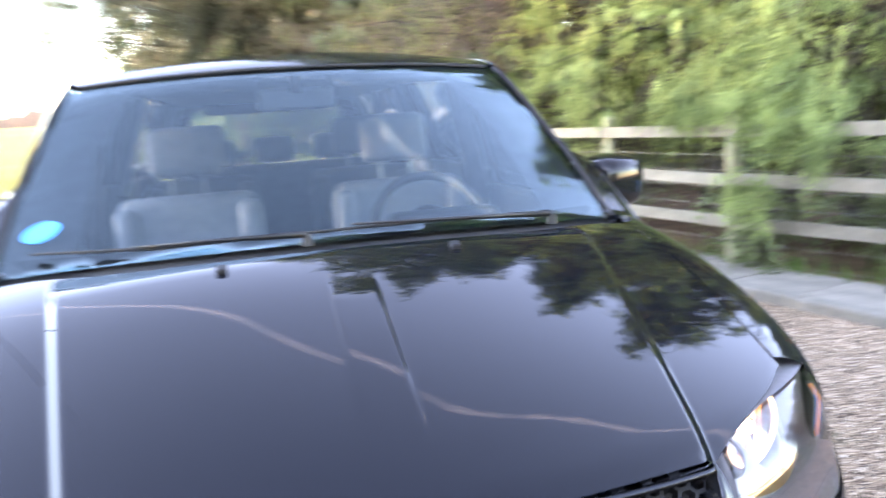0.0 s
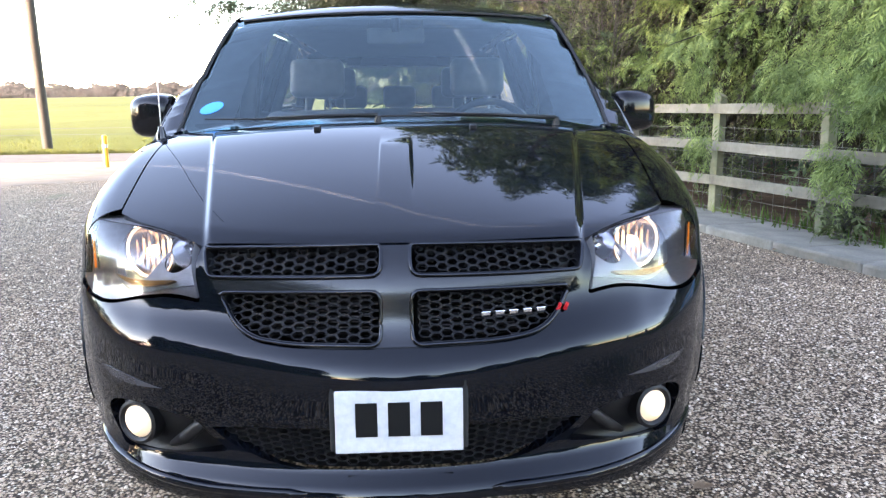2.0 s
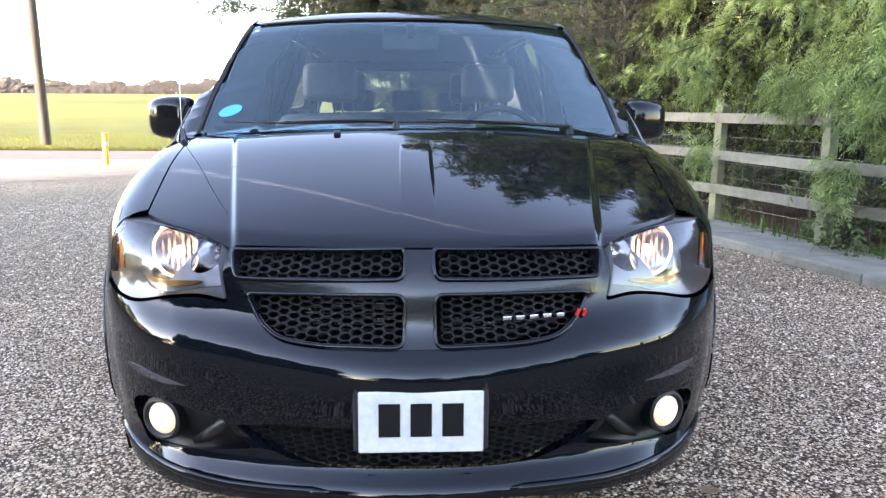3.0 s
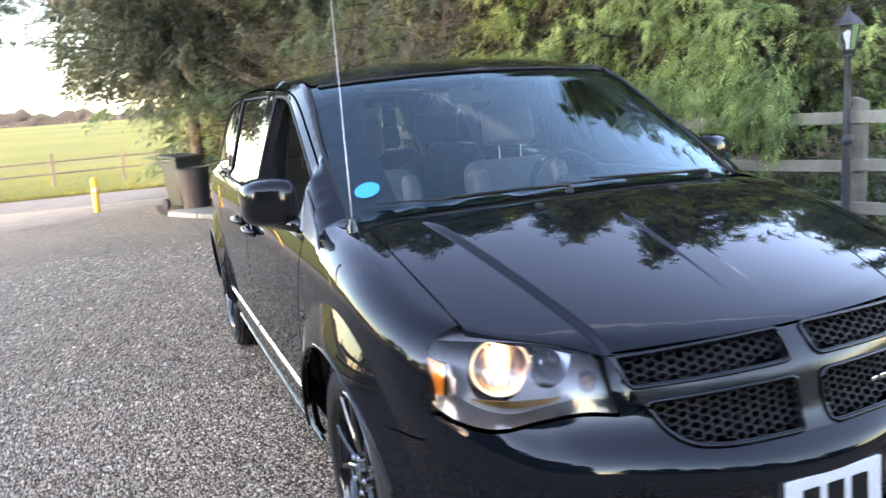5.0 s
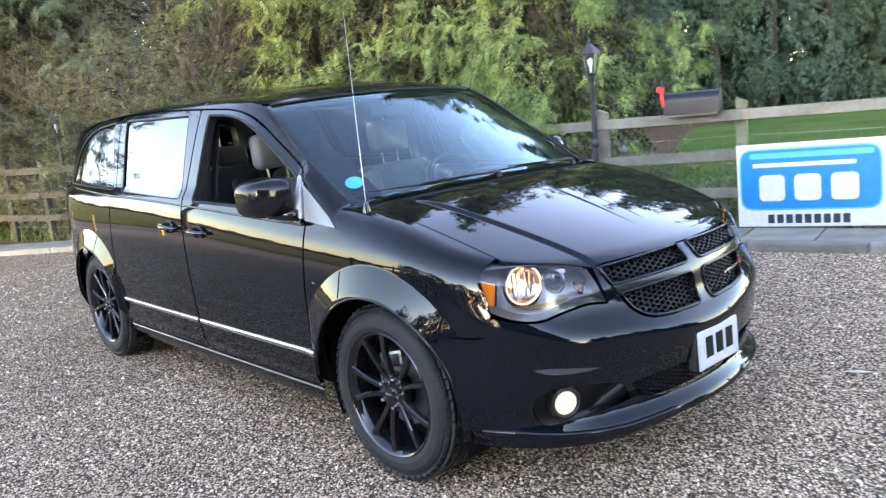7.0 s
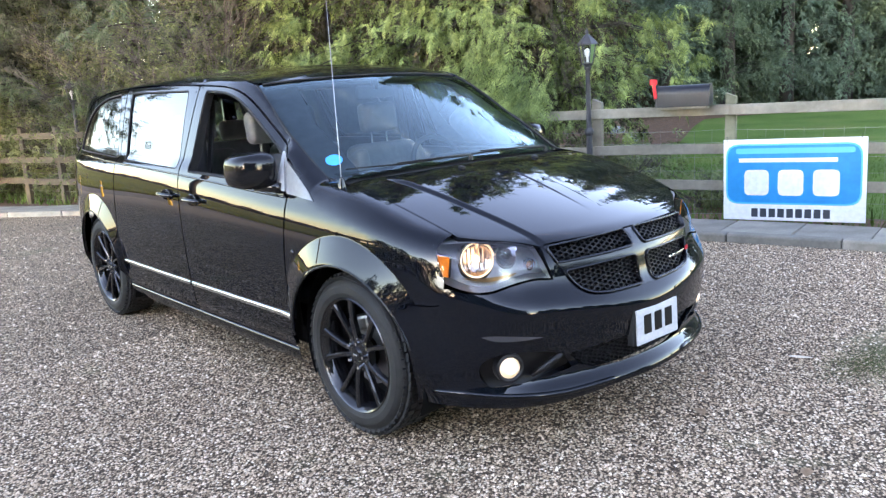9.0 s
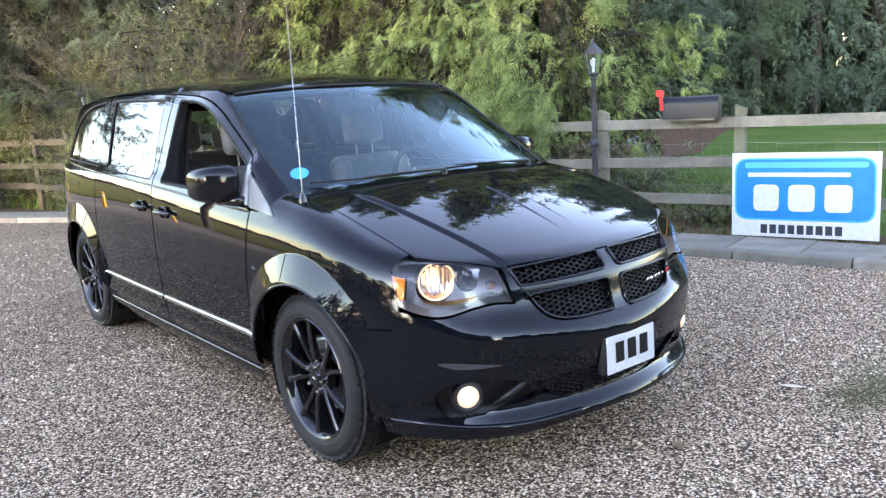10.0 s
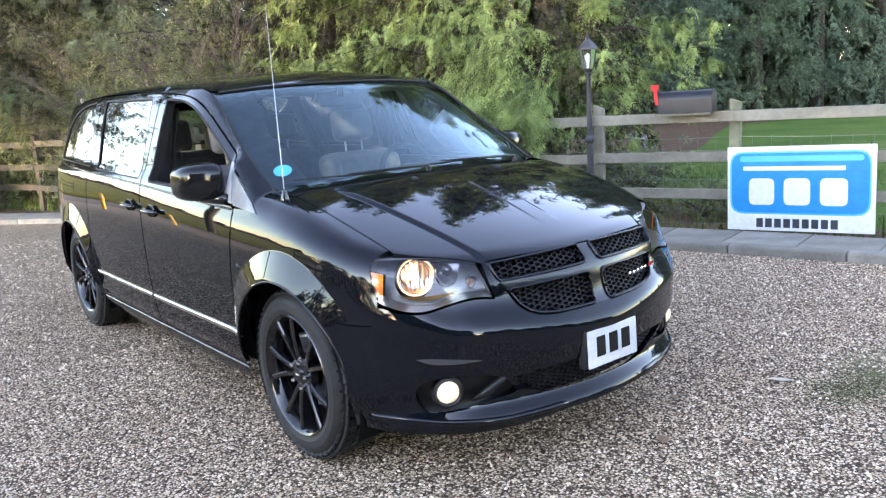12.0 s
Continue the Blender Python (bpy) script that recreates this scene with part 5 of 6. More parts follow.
# ---- yellow marker posts, bins, telegraph pole ----
yellow = mottled("yellow_plastic", (.72, .42, .02), (.62, .36, .03), 8, .5, .05, .002)


def marker(x, y):
    t = empty("marker_post", "yellow plastic marker post at the yard entrance", "bollard", "yellow marker posts", (x, y, 0))
    part("shaft", lathe(bmesh.new(), [(.055, 0), (.052, .55), (.045, .57)], None, 16), yellow, t, "", 50)
    part("cap", lathe(bmesh.new(), [(.056, .57), (.06, .60), (.045, .645), (.0001, .66)], None, 16), yellow, t, "", 50)
    part("band", lathe(bmesh.new(), [(.0545, .40), (.0545, .47)], None, 16), plate_white, t, "pale reflective band", 50)
    return t


m1 = marker(-6.05, 14.85)
for x in (-4.15, -2.02):
    copy_thing(m1, pose(x, 14.8, 0, 1.5, 1, 0))

bin_green = mottled("faded_green_plastic", (.020, .025, .018), (.032, .038, .028), 3, .6, .1, .003)
bin_black = mottled("black_plastic_tub", (.010, .0105, .012), (.018, .0185, .02), 5, .6, .1, .003)


def wheelie(x, y, rz):
    b = empty("wheelie_bin", "faded green wheeled rubbish bin with closed lid", "bin", "", (x, y, 0))
    b.rotation_euler = (0, 0, radians(rz))
    bm = boxed((.54, .60, .82), (0, 0, .47), None, .03, 2)
    for v in bm.verts:
        k = .78 + .22 * (v.co.z - .06)
        v.co.x *= k
        v.co.y *= k
    part("body", bm, bin_green, b)
    part("lid", boxed((.57, .66, .06), (0, -.01, .93), pose(0, 0, 0, 4), .03, 3), bin_green, b)
    part("rim", boxed((.56, .63, .05), (0, 0, .87), None, .015), bin_green, b)
    part("handle", tube(bmesh.new(), [(-.21, .34, .87), (.21, .34, .87)], .016, 8), bin_green, b)
    for s in (-1, 1):
        part("wheel", lathe(bmesh.new(), [(.0001, -.025), (.10, -.025), (.10, .025), (.0001, .025)], pose(s * .25, .24, .10, 0, 90, 0), 18), bin_black, b)


wheelie(-.50, 13.75, 25)
tub = part("plastic_tub", lathe(bmesh.new(), [(.0001, .0), (.22, .0), (.27, .70), (.295, .71), (.295, .74), (.265, .74), (.215, .04), (.0001, .03)], None, 28), bin_black, None, "", 40)
tagged(tub, "black plastic tub beside the green bin", "bin")
tub.location = (-.36, 13.15, .008)
pole_wood = mottled("creosoted_pole", (.035, .031, .025), (.060, .053, .043), 3, .9, .4, .004, 10, stretch=(1, 1, .15))
tp = part("telegraph_pole", lathe(bmesh.new(), [(.15, -.2), (.14, 3), (.12, 8.6), (.0001, 8.62)], None, 14), pole_wood, None, "", 40)
tagged(tp, "tall grey wooden telegraph pole on the roadside verge", "pole")
tp.matrix_local = pose(-10.75, 23.0, .0, 0, -1.4, 0)
far_fence = empty("field_fence", "low brown wooden fence along the field", "fence")
for k in range(13, 26):
    part("stake", boxed((.09, .09, 1.0), (-30 + 1.9 * k, 23.5 + .06 * k, .50 + land_z(0, 23.5)), pose(0, 0, 0, rnd.uniform(-2, 2), rnd.uniform(-3, 3), 0), .01), pole_wood, far_fence)
for z in (.42, .76):
    part("rail", tube(bmesh.new(), [(-5.4, 24.22, z - .03), (-1.5, 24.38, z), (3, 24.5, z - .02), (7, 24.7, z - .03), (17.5, 25.0, z)], .030, 5), pole_wood, far_fence)

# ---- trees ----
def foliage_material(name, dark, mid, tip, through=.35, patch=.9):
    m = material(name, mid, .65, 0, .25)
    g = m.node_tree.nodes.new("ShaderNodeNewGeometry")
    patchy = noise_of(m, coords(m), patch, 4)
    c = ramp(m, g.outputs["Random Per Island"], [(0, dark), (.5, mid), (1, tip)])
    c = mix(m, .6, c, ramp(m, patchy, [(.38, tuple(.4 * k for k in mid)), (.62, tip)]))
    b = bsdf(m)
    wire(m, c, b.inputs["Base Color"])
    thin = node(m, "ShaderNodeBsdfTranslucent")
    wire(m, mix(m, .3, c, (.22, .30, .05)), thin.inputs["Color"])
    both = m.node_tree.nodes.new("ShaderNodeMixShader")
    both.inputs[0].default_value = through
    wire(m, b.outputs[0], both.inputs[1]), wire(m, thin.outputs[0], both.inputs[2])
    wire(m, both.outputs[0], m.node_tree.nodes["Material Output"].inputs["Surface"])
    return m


bark = mottled("grey_brown_bark", (.045, .040, .033), (.092, .082, .069), 5, .95, .6, .015, 6, stretch=(1, 1, .3))
limb_bark = mottled("dark_limb_bark", (.030, .027, .023), (.058, .052, .044), 5, .95, .4, .004)
twig_bark = mottled("pale_twig_bark", (.066, .062, .055), (.125, .116, .104), 5, .9, .3, .004)
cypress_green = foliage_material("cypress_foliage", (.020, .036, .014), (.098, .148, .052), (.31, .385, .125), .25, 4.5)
# brown inner foliage, coloured dark as shade in the gaps between boughs
dead_brown_shade = mottled("shaded_dead_brown_foliage", (.028, .027, .014), (.062, .055, .028), 6, .9, .2, .01)
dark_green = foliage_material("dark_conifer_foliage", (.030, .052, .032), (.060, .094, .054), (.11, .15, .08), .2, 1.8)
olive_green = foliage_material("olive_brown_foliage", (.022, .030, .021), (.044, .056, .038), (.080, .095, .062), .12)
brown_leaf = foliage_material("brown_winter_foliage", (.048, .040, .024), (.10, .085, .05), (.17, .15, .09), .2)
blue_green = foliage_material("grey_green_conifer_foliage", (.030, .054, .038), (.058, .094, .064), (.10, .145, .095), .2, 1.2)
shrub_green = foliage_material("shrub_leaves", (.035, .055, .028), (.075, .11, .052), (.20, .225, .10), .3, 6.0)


def spray(pairs, width, thin):
    """One drooping feathery spray along x, a metre long: kite-shaped leaflets in pairs."""
    out = []
    for i in range(pairs):
        t = (i + .6) / pairs
        L = width * (1 - .75 * t) * (1 if i else .7)
        for s in (-1, 1):
            a = radians(48 - 14 * t)
            d = np.array([math.cos(a), s * math.sin(a), -.25])
            n = np.array([-s * math.sin(a), math.cos(a), 0]) * thin
            b = np.array([t, 0, -.30 * t * t])
            out.append([b, b + d * L * .5 + n * L, b + d * L + np.array([0, 0, -.12 * L]), b + d * L * .5 - n * L])
    tip = np.array([.97, 0, -.29])
    out.append([np.array([.0, 0, 0]), np.array([.5, thin * .10, -.07]), tip, np.array([.5, -thin * .10, -.07])])
    out.append([tip, tip + [.06, .035, -.04], tip + [.17, 0, -.10], tip + [.06, -.035, -.04]])
    return np.array(out)


def sprays(base, yaw, pitch, roll, size, pairs=6, width=.42, thin=.13, sides=4):
    """Many sprays as arrays of points and four-sided faces."""
    t = spray(pairs, width, thin)
    if sides == 3:
        t = np.stack([t[:, 0] + (t[:, 1] - t[:, 3]) * .5, t[:, 2], t[:, 0] - (t[:, 1] - t[:, 3]) * .5], 1)
    t = t.reshape(-1, 3)
    n, k = len(base), len(t)
    cy, sy, cp, sp, cr, sr = np.cos(yaw), np.sin(yaw), np.cos(pitch), np.sin(pitch), np.cos(roll), np.sin(roll)
    x, y, z = t[:, 0][None], t[:, 1][None], t[:, 2][None]
    y1, z1 = y * cr[:, None] - z * sr[:, None], y * sr[:, None] + z * cr[:, None]
    x2, z2 = x * cp[:, None] + z1 * sp[:, None], -x * sp[:, None] + z1 * cp[:, None]
    x3, y3 = x2 * cy[:, None] - y1 * sy[:, None], x2 * sy[:, None] + y1 * cy[:, None]
    v = np.stack([x3, y3, z2], -1) * size[:, None, None] + base[:, None, :]
    return v.reshape(-1, 3), np.arange(n * k).reshape(-1, sides)


def conifer(x, y, height, radius, count, mat, label, seed, low=.25, size=.42, droop=.5, lobes=7, top=.9, pairs=6, width=.42, thin=.13, group="", ragged=.35, core=.22, taper=1.6, clump=42, sides=3, tuft=0, inner=None, stem=.11):
    """Trunk, limbs and a crown of drooping sprays gathered in boughs, with gaps between them. tuft: sprays that fan out together from one twig's end."""
    r = np.random.default_rng(seed)
    tree = empty("conifer_tree", label, "tree", group, (x, y, 0))
    bm = tube(bmesh.new(), [(0, 0, -.1), (.03, .02, height * .4), (0, .05, height * .95)], [radius * stem, radius * stem * .68, .02], 9)
    part("trunk", bm, bark, tree, "", 60)
    n_bough = int(26 + count / clump)
    hz = low + (height - low) * r.random(n_bough) ** .85
    shape = np.clip((1 - ((hz - low) / (height - low)) ** taper), .06, 1) * np.clip(.62 + (hz - low) / (height * .22), .5, 1)
    ang = r.uniform(0, 2 * np.pi, n_bough)
    lob = 1 + ragged * .5 * np.sin(lobes * ang * .5 + hz * 1.9 + seed) + r.uniform(-ragged, ragged * .6, n_bough)
    reach = radius * shape * np.clip(lob, .35, 1.15)
    per = np.maximum(4, (count * reach / reach.sum()).astype(int))
    base, yaw, pitch, sz = [], [], [], []
    limb = bmesh.new()
    for h, a, R, k in zip(hz, ang, reach, per):
        m = max(1, round(k / tuft)) if tuft else k
        t = r.random(m) ** (.42 if tuft else .55)
        side = r.normal(0, .16, m) * (.35 + R * .35)
        up = r.normal(0, .14, m)
        bx = np.cos(a) * R * t - np.sin(a) * side
        by = np.sin(a) * R * t + np.cos(a) * side
        bz = h + .10 * R * t - droop * .34 * R * t * t + up
        place_of = np.stack([bx, by, bz], 1)
        heading = a + side * 1.2 + r.normal(0, .75 if not tuft else .55, m)
        fall = r.uniform(.05, .85, m) * droop * 1.7 + .12
        if tuft:
            place_of = np.repeat(place_of, tuft, 0) + r.normal(0, size * .22, (m * tuft, 3))
            heading = np.repeat(heading, tuft) + r.normal(0, .9, m * tuft)
            fall = np.repeat(fall, tuft) + r.normal(0, .48, m * tuft)
        base.append(place_of), yaw.append(heading), pitch.append(fall)
        sz.append(size * r.uniform(.55, 1.25, len(heading)))
        tube(limb, [(0, 0, h), (np.cos(a) * R * .5, np.sin(a) * R * .5, h + .05 * R), (np.cos(a) * R * .8, np.sin(a) * R * .8, h + (.085 - droop * .22) * R)], [.018, .011, .004], 4, False)
    tagged(part("branchwork", limb, limb_bark, tree), kind="stuff")
    k = int(count * core)
    h = low + (height * .93 - low) * r.random(k)
    a = r.uniform(0, 2 * np.pi, k)
    R = radius * (.55 if inner is None else .68) * np.clip(1 - ((h - low) / (height - low)) ** taper, .06, 1) * np.sqrt(r.random(k))
    deep = (np.stack([np.cos(a) * R, np.sin(a) * R, h], 1), a, r.uniform(.2, 1.2, k), size * (1.9 if inner is None else 1.2) * r.uniform(.7, 1.2, k))
    if inner is None:
        for whole, more in zip((base, yaw, pitch, sz), deep):
            whole.append(more)
    crowns = [("crown", mat, [np.concatenate(c) for c in (base, yaw, pitch, sz)])]
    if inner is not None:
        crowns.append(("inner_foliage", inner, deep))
    for name, m, (b, w, p, z) in crowns:
        b[:, 2] = np.maximum(b[:, 2], .12)
        v, f = sprays(b, w, p, r.normal(0, .75, len(b)), z, pairs if name == "crown" else 3, width, thin if name == "crown" else thin * 1.6, sides)
        v[:, 2] = np.maximum(v[:, 2], .03)
        crown = big_mesh(name, v, f, m)
        crown.parent = tree
    return tree


# yellow-green cypresses that hang over the fence
CY = "yellow-green cypress with drooping feathery sprays over the fence"
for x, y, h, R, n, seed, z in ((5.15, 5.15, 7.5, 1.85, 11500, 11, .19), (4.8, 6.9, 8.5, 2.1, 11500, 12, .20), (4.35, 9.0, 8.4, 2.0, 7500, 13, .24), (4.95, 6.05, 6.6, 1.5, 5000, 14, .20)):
    conifer(x, y, h, R, n, cypress_green, CY, seed, .85, z, .62, group="fence cypresses", pairs=6, width=.42, thin=.17, ragged=.5, core=.5, clump=56, tuft=14, inner=dead_brown_shade)
# dark trees at the end of the yard
DK = "tall dark green conifer behind the yard fence"
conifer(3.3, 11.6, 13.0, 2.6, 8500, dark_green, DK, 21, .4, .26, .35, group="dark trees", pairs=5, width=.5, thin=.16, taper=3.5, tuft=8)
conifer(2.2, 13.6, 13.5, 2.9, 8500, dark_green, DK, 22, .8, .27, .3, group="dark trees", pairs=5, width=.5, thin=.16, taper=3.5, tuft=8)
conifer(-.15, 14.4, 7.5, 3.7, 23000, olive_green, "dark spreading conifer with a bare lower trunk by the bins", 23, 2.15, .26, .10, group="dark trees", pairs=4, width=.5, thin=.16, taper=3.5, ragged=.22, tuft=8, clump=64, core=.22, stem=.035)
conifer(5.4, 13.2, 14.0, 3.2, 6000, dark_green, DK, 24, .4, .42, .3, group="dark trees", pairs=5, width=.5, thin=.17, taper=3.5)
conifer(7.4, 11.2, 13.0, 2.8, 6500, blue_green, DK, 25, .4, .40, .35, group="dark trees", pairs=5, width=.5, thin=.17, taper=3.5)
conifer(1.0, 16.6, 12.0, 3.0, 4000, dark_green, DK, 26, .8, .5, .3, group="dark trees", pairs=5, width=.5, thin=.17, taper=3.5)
# leafy hedge behind the far end of the fence
for k, (x, y) in enumerate(((1.35, 13.1), (1.75, 12.2), (2.2, 11.2), (2.75, 10.2), (.75, 14.0))):
    conifer(x, y, 3.5, 1.0, 5200, shrub_green, "leafy green hedge bush behind the fence", 30 + k, .05, .10, .3, group="hedge bushes", pairs=3, width=.55, thin=.34, ragged=.2, tuft=5, taper=3)
# conifer hedge behind the lawn
HG = "tall dense grey-green conifer in the hedge behind the lawn"
HEDGE = [(12.0, 20.5), (14.2, 19.4), (16.3, 18.2), (18.4, 17.0), (20.4, 15.7), (22.4, 14.5), (24.4, 13.3), (26.4, 12.1), (28.4, 10.8), (30.2, 9.2), (31.8, 7.2), (33.2, 5.0), (34.4, 2.6), (35.4, 0.0), (36.2, -2.8)]
for k, (x, y) in enumerate(HEDGE):
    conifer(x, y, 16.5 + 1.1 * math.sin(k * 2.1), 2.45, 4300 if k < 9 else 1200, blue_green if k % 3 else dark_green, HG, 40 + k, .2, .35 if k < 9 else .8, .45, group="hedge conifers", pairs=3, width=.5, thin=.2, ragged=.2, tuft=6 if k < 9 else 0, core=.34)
for k in range(0, len(HEDGE), 2):
    x, y = HEDGE[k]
    conifer(x + 2.2, y + 2.8, 17.0, 3.4, 1000, dark_green, "tall dark conifer in the wood behind the hedge", 60 + k, .3, 1.7, .4, group="wood conifers", pairs=4, width=.55, thin=.2)


# unseen tall trees, added on the sunny side so that their shade covers the yard
TL = "unseen tall conifer added to shade the yard"
for k in range(13):
    x, y = -49.4 + .534 * 3.9 * k, -24.2 - .845 * 3.9 * k
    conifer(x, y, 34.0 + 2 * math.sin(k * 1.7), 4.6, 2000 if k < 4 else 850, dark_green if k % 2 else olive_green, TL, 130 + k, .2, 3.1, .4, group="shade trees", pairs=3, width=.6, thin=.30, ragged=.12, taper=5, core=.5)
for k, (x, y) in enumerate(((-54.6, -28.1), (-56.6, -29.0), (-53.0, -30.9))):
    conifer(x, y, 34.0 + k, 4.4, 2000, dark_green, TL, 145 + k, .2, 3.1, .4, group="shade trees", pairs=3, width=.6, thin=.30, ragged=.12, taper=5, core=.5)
# added with a high crown, to shade the end trees but not the ground
conifer(-50.8, -22.0, 35.0, 4.6, 2400, dark_green, "unseen tall bare-stemmed conifer added to shade the dark trees", 149, 12.5, 3.1, .2, group="shade trees", pairs=3, width=.6, thin=.30, ragged=.12, taper=5, core=.5)
# unseen row added behind the camera, kept low to let sky light in
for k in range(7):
    conifer(-1.5 + 2.6 * k, -17.5 + .5 * k, 5.0 + .5 * math.sin(k * 2.3), 2.1, 600, dark_green, "unseen dark conifer added to close the yard behind", 150 + k, .2, .9, .4, group="closing trees", pairs=4, width=.55, thin=.2, ragged=.2)


# sunlit fence and brown trees on the sunny side of the yard, which the van's flank mirrors
side_fence = empty("roadside_fence", "sunlit wooden post and rail fence across the yard", "fence")
SIDE_LINE = [(-6.6, 8.3), (-7.5, 6.6), (-8.4, 4.9), (-9.2, 3.1), (-9.9, 1.3), (-10.5, -.6), (-11.0, -2.5), (-11.4, -4.4), (-11.7, -6.3)]
for a, b in zip(SIDE_LINE, SIDE_LINE[1:]):
    dx, dy = b[0] - a[0], b[1] - a[1]
    ang = math.degrees(math.atan2(dy, dx))
    part("post", boxed((.10, .09, 1.25), (0, 0, .62), pose(*a, 0, 0, 0, ang), .008), sunlit_wood, side_fence)
    for z in (.42, .78, 1.12):
        part("rail", boxed((math.hypot(dx, dy), .035, .10), (0, 0, 0), pose((a[0] + b[0]) / 2 + .06, (a[1] + b[1]) / 2 + .03, z, 0, 0, ang), .006), sunlit_wood, side_fence)
for k in range(9):
    t = k / 8
    x, y = -9.8 - 4.6 * t + .5 * math.sin(k * 2.1), 6.4 - 15 * t
    conifer(x, y, 2.7 + .5 * math.sin(k * 2.7), 1.5, 800, brown_leaf, "brown bushy winter tree behind the roadside fence", 170 + k, .1, .32, .2, group="roadside trees", pairs=4, width=.55, thin=.2, ragged=.4, taper=4, tuft=5)


def bare_shrub(x, y, height, spread, stems, seed, mat, label, group, leaves=0):
    """Arching bare stems with side twigs, and a few leaves."""
    r = random.Random(seed)
    sh = empty("bare_shrub", label, "shrub", group, (x, y, 0))
    bm = bmesh.new()
    tips = []
    for _ in range(stems):
        a, h, w = r.uniform(0, 2 * math.pi), height * r.uniform(.55, 1.0), spread * r.uniform(.2, 1.0)
        bend = r.uniform(.3, .9)
        pts = [(math.cos(a) * w * (t ** 1.4) + r.uniform(-.03, .03), math.sin(a) * w * (t ** 1.4) + r.uniform(-.03, .03), h * (t - bend * .35 * t ** 3)) for t in (0, .2, .4, .6, .8, 1)]
        tube(bm, pts, [.008, .007, .0055, .004, .003, .0015], 4, False)
        for _ in range(11):
            k = r.randint(1, 4)
            p = Vector(pts[k]).lerp(Vector(pts[k + 1]), r.random())
            b = a + r.uniform(-1.3, 1.3)
            L = height * r.uniform(.12, .34)
            q = [p, p + Vector((math.cos(b) * L * .5, math.sin(b) * L * .5, L * .35)), p + Vector((math.cos(b) * L, math.sin(b) * L, L * r.uniform(.2, .75)))]
            tube(bm, q, [.004, .0028, .0012], 3, False)
            tips.append(q[2])
    tagged(part("branchwork", bm, mat, sh), kind="stuff")
    if leaves:
        g = np.random.default_rng(seed)
        base = np.array([tips[i] for i in g.integers(0, len(tips), leaves)]) + g.normal(0, .12, (leaves, 3))
        base[:, 2] = np.maximum(base[:, 2], .05)
        v, f = sprays(base, g.uniform(0, 6.28, leaves), g.uniform(-.2, .9, leaves), g.normal(0, .6, leaves), g.uniform(.10, .24, leaves), 3, .55, .22)
        c = tagged(big_mesh("leafage", v, f, shrub_green), kind="stuff")
        c.parent = sh
    return sh


BS = "bare winter shrub with tangled pale twigs"
for k, (x, y, h, w, n) in enumerate(((2.35, 10.5, 4.2, 1.2, 46), (2.9, 9.7, 4.6, 1.1, 44), (1.7, 11.7, 3.8, 1.2, 40), (3.5, 10.2, 5.2, 1.3, 36), (1.2, 12.9, 3.4, 1.2, 34))):
    bare_shrub(x, y, h, w, n, 70 + k, twig_bark, BS, "bare shrubs")
for k, (x, y, h, w, n, l) in enumerate(((4.15, 5.4, .75, .5, 26, 160), (3.75, 7.1, .8, .5, 26, 160), (4.6, 3.9, .55, .45, 22, 200), (5.1, 2.9, .5, .5, 16, 150), (3.3, 8.5, 1.0, .5, 26, 120), (1.55, 11.2, 1.5, .5, 30, 420), (1.2, 12.2, 1.6, .5, 30, 460), (2.2, 10.0, 1.4, .5, 30, 300), (3.62, 4.55, .5, .22, 10, 90), (5.0, 3.7, .8, .5, 24, 420), (5.5, 4.5, .9, .6, 24, 460), (4.7, 4.5, .9, .5, 24, 420), (5.3, 2.6, .45, .5, 16, 260))):
    bare_shrub(x, y, h, w, n, 90 + k, twig_bark, "low tangle of twigs and green leaves at the fence foot", "low shrubs", l)


# overhanging tuft on the rail
def tuft(x, y, z, n, spread, size, seed, mat, label):
    g = np.random.default_rng(seed)
    base = np.array([x, y, z]) + g.normal(0, 1, (n, 3)) * np.array(spread)
    v, f = sprays(base, g.uniform(1.6, 4.8, n), g.uniform(.1, 1.2, n), g.normal(0, .5, n), size * g.uniform(.6, 1.2, n), 6, .42, .11)
    return tagged(big_mesh("hanging_bough", v, f, mat), label, "foliage", kind="stuff")


for k, (x, y, z, n, w) in enumerate(((3.42, 4.42, .68, 95, (.06, .12, .10)), (3.02, 6.15, .76, 55, (.05, .12, .10)), (3.53, 4.26, 1.27, 130, (.08, .15, .14)), (3.42, 4.76, 1.36, 60, (.08, .13, .07)), (3.38, 5.12, 1.36, 80, (.08, .14, .07)), (3.62, 3.98, 1.24, 150, (.08, .14, .16)), (3.5, 5.3, 1.45, 170, (.12, .27, .16)), (3.2, 6.7, 1.40, 130, (.12, .27, .16)), (3.65, 4.75, 1.80, 140, (.14, .27, .20)), (3.8, 4.45, 1.5, 110, (.14, .22, .18)))):
    tuft(x, y, z, n, w, .23, 110 + k, cypress_green, "yellow-green cypress bough hanging through the fence")

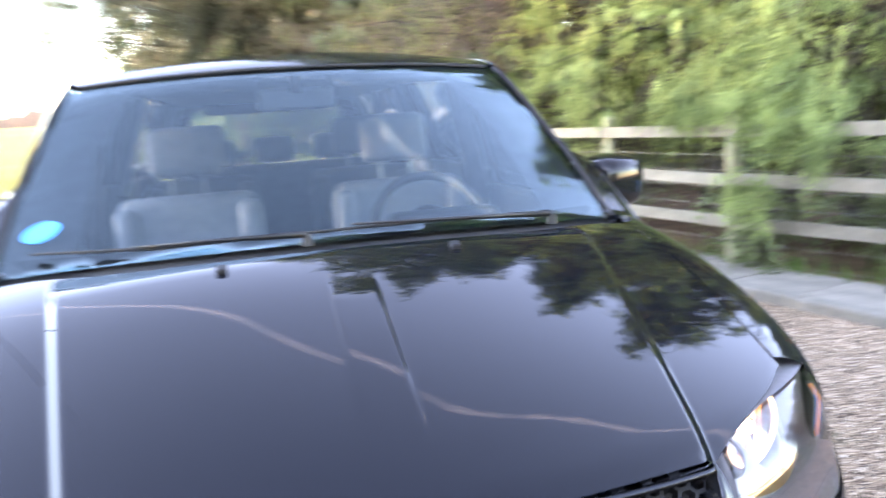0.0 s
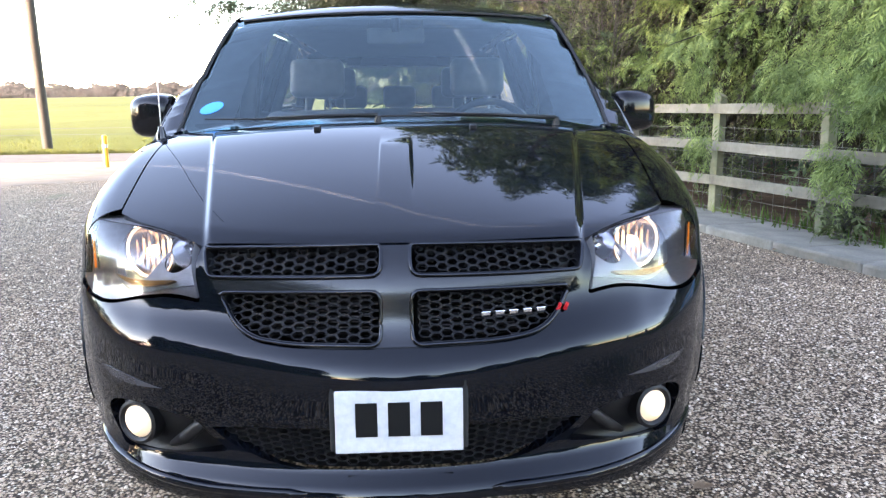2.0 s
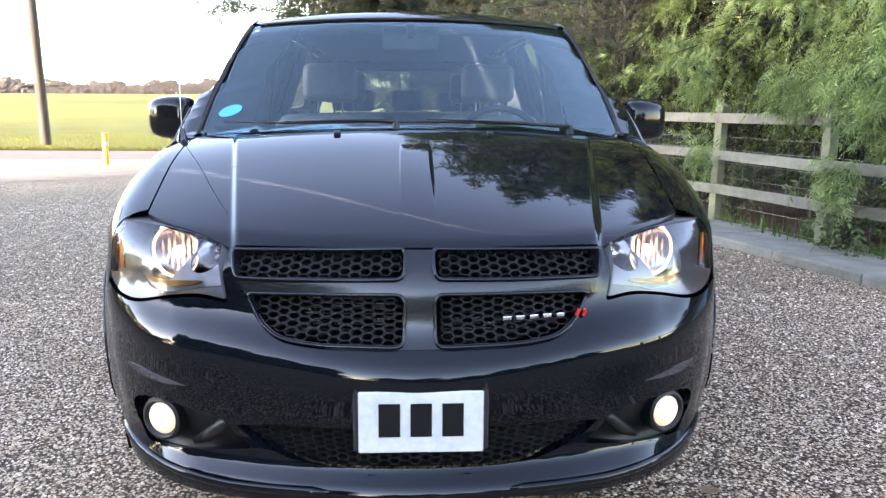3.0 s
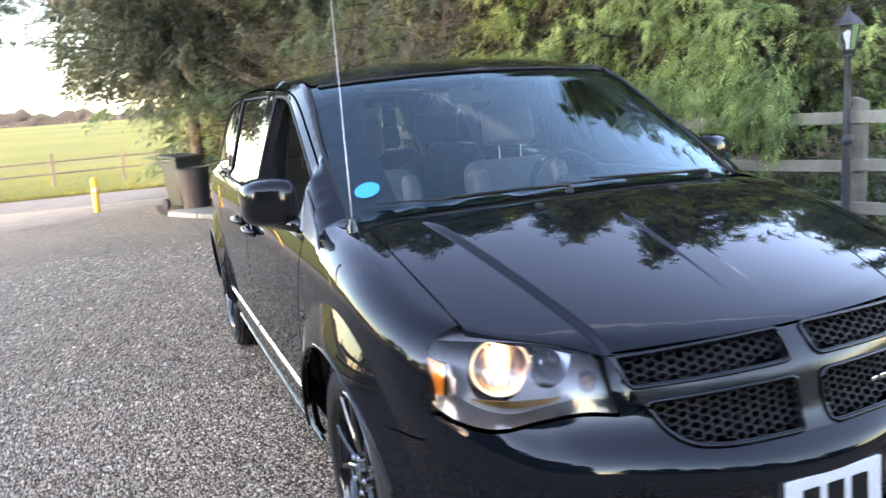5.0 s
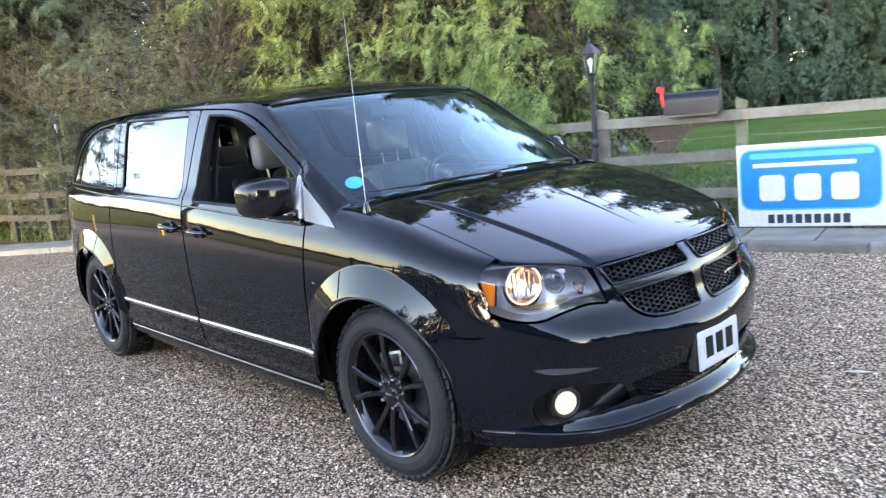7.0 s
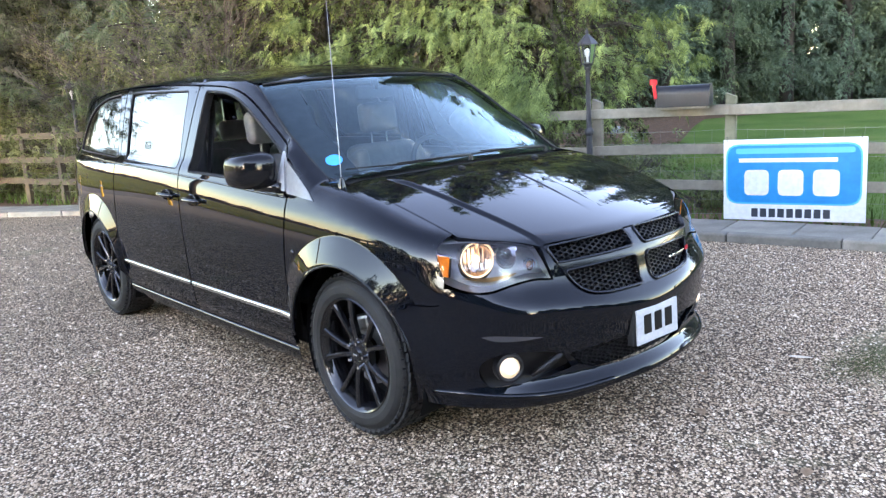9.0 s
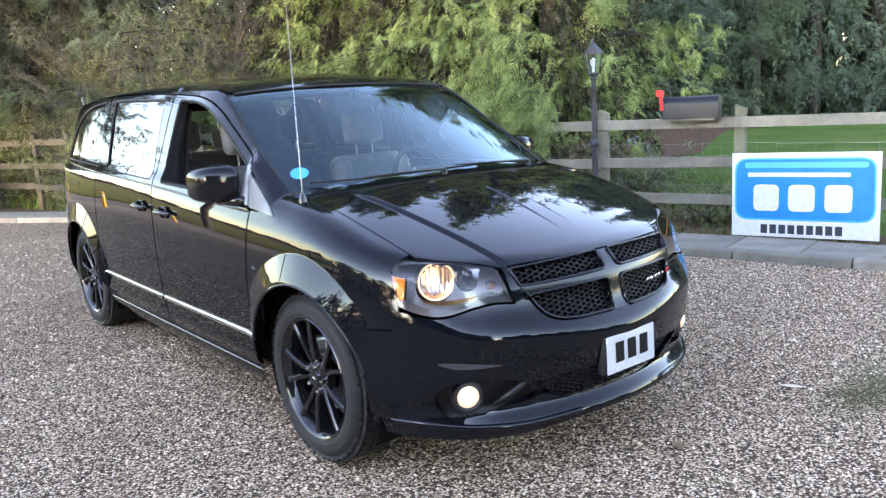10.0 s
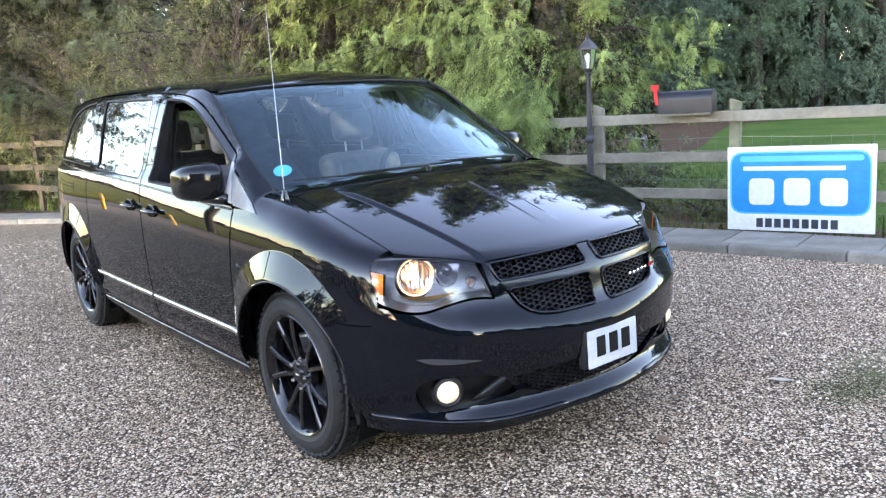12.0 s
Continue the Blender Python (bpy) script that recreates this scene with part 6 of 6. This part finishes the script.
# far hedgerow and woods
far_wood = mottled("far_winter_wood", (.026, .026, .027), (.042, .041, .042), .12, .95, .3, .1, 6)
for seed, y, z0, h, x0, x1, n in ((7, 330, 5.4, 8, -320, 40, 90), (9, 420, 5.4, 13, -420, -150, 60)):
    r = np.random.default_rng(seed)
    vs, fs = [], []
    for _ in range(n * 300):
        cx = r.uniform(x0, x1)
        top = h * (.45 + .55 * abs(math.sin(cx * .021) * math.sin(cx * .0071 + 1)) + .12 * math.sin(cx * .31) + .08 * math.sin(cx * .87))
        w, cz, cy = r.uniform(.2, .75), z0 - .8 + (top + .8) * r.random() ** .8, y + r.uniform(-5, 5)
        k = len(vs)
        for q in range(6):
            a = math.pi * q / 3
            vs.append((cx + w * math.cos(a) * r.uniform(.5, 1.2), cy + r.uniform(-.05, .05), cz + w * math.sin(a) * r.uniform(.5, 1.3)))
        fs += [(k, k + 1, k + 2), (k, k + 2, k + 3), (k, k + 3, k + 4), (k, k + 4, k + 5)]
    tagged(big_mesh("far_hedgerow", np.array(vs), np.array(fs), far_wood), "distant brown winter hedgerow beyond the field", "hedgerow", kind="stuff")


# grass blades on the verge by the road and along the fence foot
def blades(name, pts, lo, hi, mat, seed, label):
    g = np.random.default_rng(seed)
    n = len(pts)
    a, h = g.uniform(0, 6.28, n), g.uniform(lo, hi, n)
    w = h * .07
    dx, dy = np.cos(a), np.sin(a)
    lean = g.uniform(.1, .6, n) * h
    v = np.stack([np.stack([pts[:, 0] - dy * w, pts[:, 1] + dx * w, pts[:, 2]], 1), np.stack([pts[:, 0] + dy * w, pts[:, 1] - dx * w, pts[:, 2]], 1), np.stack([pts[:, 0] + dx * lean, pts[:, 1] + dy * lean, pts[:, 2] + h], 1)], 1)
    return tagged(big_mesh(name, v.reshape(-1, 3), np.arange(3 * n).reshape(-1, 3), mat), label, "grass", kind="stuff")


g = np.random.default_rng(5)
n = 26000
px, py = g.uniform(-30, 8, n), 19.95 + 9 * g.random(n) ** 2
blades("verge_grass", np.stack([px, py, np.array([land_z(a, b) for a, b in zip(px, py)])], 1), .04, .12, field_grass, 6, "rough sunlit grass on the road verge")
# fringe in dark ditch colour, painting the shaded lip of the road edge
n = 16000
px, py = g.uniform(-26, 8, n), 19.93 + .45 * g.random(n) ** 1.5
blades("verge_shade_fringe", np.stack([px, py, np.array([land_z(a, b) for a, b in zip(px, py)])], 1), .05, .14, ditch, 9, "green grass fringe, coloured dark as the road edge's shaded lip")
q, d = along(FENCE, .013)
n = len(q)
off = np.abs(g.normal(.10, .22, n)) - .10
blades("fence_grass", np.stack([q[:, 0] + off * d[:, 1], q[:, 1] - off * d[:, 0], np.full(n, .004)], 1), .05, .22, lawn_grass, 7, "tufts of grass along the fence foot")
n = 26000
px, py = g.uniform(4.6, 12, n), g.uniform(-3, 7.5, n)
keep = (px > 5.1) & (py < 4.4 + (px - 6) * .75)
blades("lawn_blades", np.stack([px[keep], py[keep], np.full(keep.sum(), -.004)], 1), .03, .08, lawn_grass, 8, "short lawn grass")

# fallen leaves
leaf_brown = mottled("dry_leaf", (.30, .20, .12), (.42, .30, .20), 30, .8, .3, .002)
pale_leaf = mottled("pale_dry_leaf", (.72, .66, .56), (.80, .74, .64), 30, .8, .3, .002)


def fallen_leaf(x, y, L, w, ang, mat, label, z=.012):
    bm = bmesh.new()
    rows = []
    for t in (0, .15, .4, .7, .9, 1):
        half = w * math.sin(math.pi * min(.97, t + .03)) ** .8
        rows.append([bm.verts.new((L * (t - .5), s * half, abs(s) * half * .5 + .25 * L * (t - .5) ** 2)) for s in (-1, 0, 1)])
    for a, b in zip(rows, rows[1:]):
        for i in range(2):
            bm.faces.new((a[i], a[i + 1], b[i + 1], b[i]))
    r = bmesh.ops.solidify(bm, geom=bm.faces[:], thickness=.001)
    o = tagged(part("fallen_leaf", bm, mat, None, "", 70), label, "leaf", "fallen leaves")
    o.matrix_local = pose(x, y, z, 0, 0, ang)


fallen_leaf(1.126, -.07, .115, .016, -62, pale_leaf, "long pale dry leaf on the gravel", .018)
for x, y, L, a in ((-.02, -.62, .07, 20), (.62, .18, .06, 70), (.42, -.32, .05, 130), (2.95, 4.35, .06, 10), (2.72, 4.6, .05, 80), (3.0, 3.9, .05, 140), (2.4, 5.9, .05, 30), (.92, .53, .075, 15), (.21, -.05, .08, 50), (1.5, 1.4, .05, 75), (-1.6, .4, .05, 110)):
    fallen_leaf(x, y, L, L * .33, a, leaf_brown, "curled brown leaf on the gravel", .016)

# mossy patch on the gravel, and pale rocks on the bare earth
moss = mottled("moss", (.05, .075, .02), (.09, .12, .035), 30, .95, .4, .003)
g = np.random.default_rng(31)
n = 9000
px, py = g.normal(1.30, .17, n), g.normal(-.34, .10, n)
blades("moss_patch", np.stack([px, py, np.full(n, .002)], 1), .004, .013, moss, 32, "thin green moss growing through the gravel")
pale_rock = mottled("pale_rock", (.19, .20, .22), (.30, .31, .33), 6, .85, .5, .02)
for x, y, size, k in ((12.7, 9.2, .19, 1), (15.0, 11.3, .24, 2)):
    bm = bmesh.new()
    bmesh.ops.create_icosphere(bm, subdivisions=3, radius=size)
    r = random.Random(k)
    lumps = [Vector((r.uniform(-1, 1), r.uniform(-1, 1), r.uniform(-1, 1))).normalized() for _ in range(9)]
    for v in bm.verts:
        d = v.co.normalized()
        v.co *= .82 + .22 * max(d.dot(q) for q in lumps)
        v.co.z *= .55
    rock = tagged(part("rock", bm, pale_rock, None, "", 40), "pale grey rock on the bare earth", "rock", "pale rocks")
    rock.location = (x, y, .06)

# vapour trail that the screen and the hood mirror
vapour = material("vapour_trail", (.55, .72, 1.0), 1.0, 0, 0)
gaps = node(vapour, "ShaderNodeBsdfTransparent")
cloudy = vapour.node_tree.nodes.new("ShaderNodeMixShader")
wire(vapour, ramp(vapour, noise_of(vapour, coords(vapour), .008, 4), [(.35, (.04, .04, .04)), (.65, (.11, .11, .11))]), cloudy.inputs[0])
wire(vapour, gaps.outputs[0], cloudy.inputs[1]), wire(vapour, bsdf(vapour).outputs[0], cloudy.inputs[2])
wire(vapour, cloudy.outputs[0], vapour.node_tree.nodes["Material Output"].inputs["Surface"])
bearing = spline([0, 1, 2, 3, 4, 5, 6, 7, 8], [331, 343, 354, 366, 382, 397, 412, 430, 451])
height_of = spline([0, 1, 2, 3, 4, 5, 6, 7, 8], [27, 40, 48, 54, 58.5, 59, 55.5, 50, 44])
pts, widths = [], []
for k, t in enumerate(np.linspace(0, 8, 90)):
    az, el = radians(float(bearing(t))), radians(float(height_of(t)) + .35 * math.sin(t * 3.1))
    pts.append((1500 * math.cos(el) * math.sin(az), 1500 * math.cos(el) * math.cos(az), 1500 * math.sin(el)))
    widths.append(float(5 + 1.0 * t) * (1 + .22 * math.sin(k * 1.3) + .12 * math.sin(k * .41)))
tagged(part("vapour_trail", tube(bmesh.new(), pts, widths, 6), vapour, None, "", 80), "long white aircraft vapour trail high in the sky", "vapour trail")
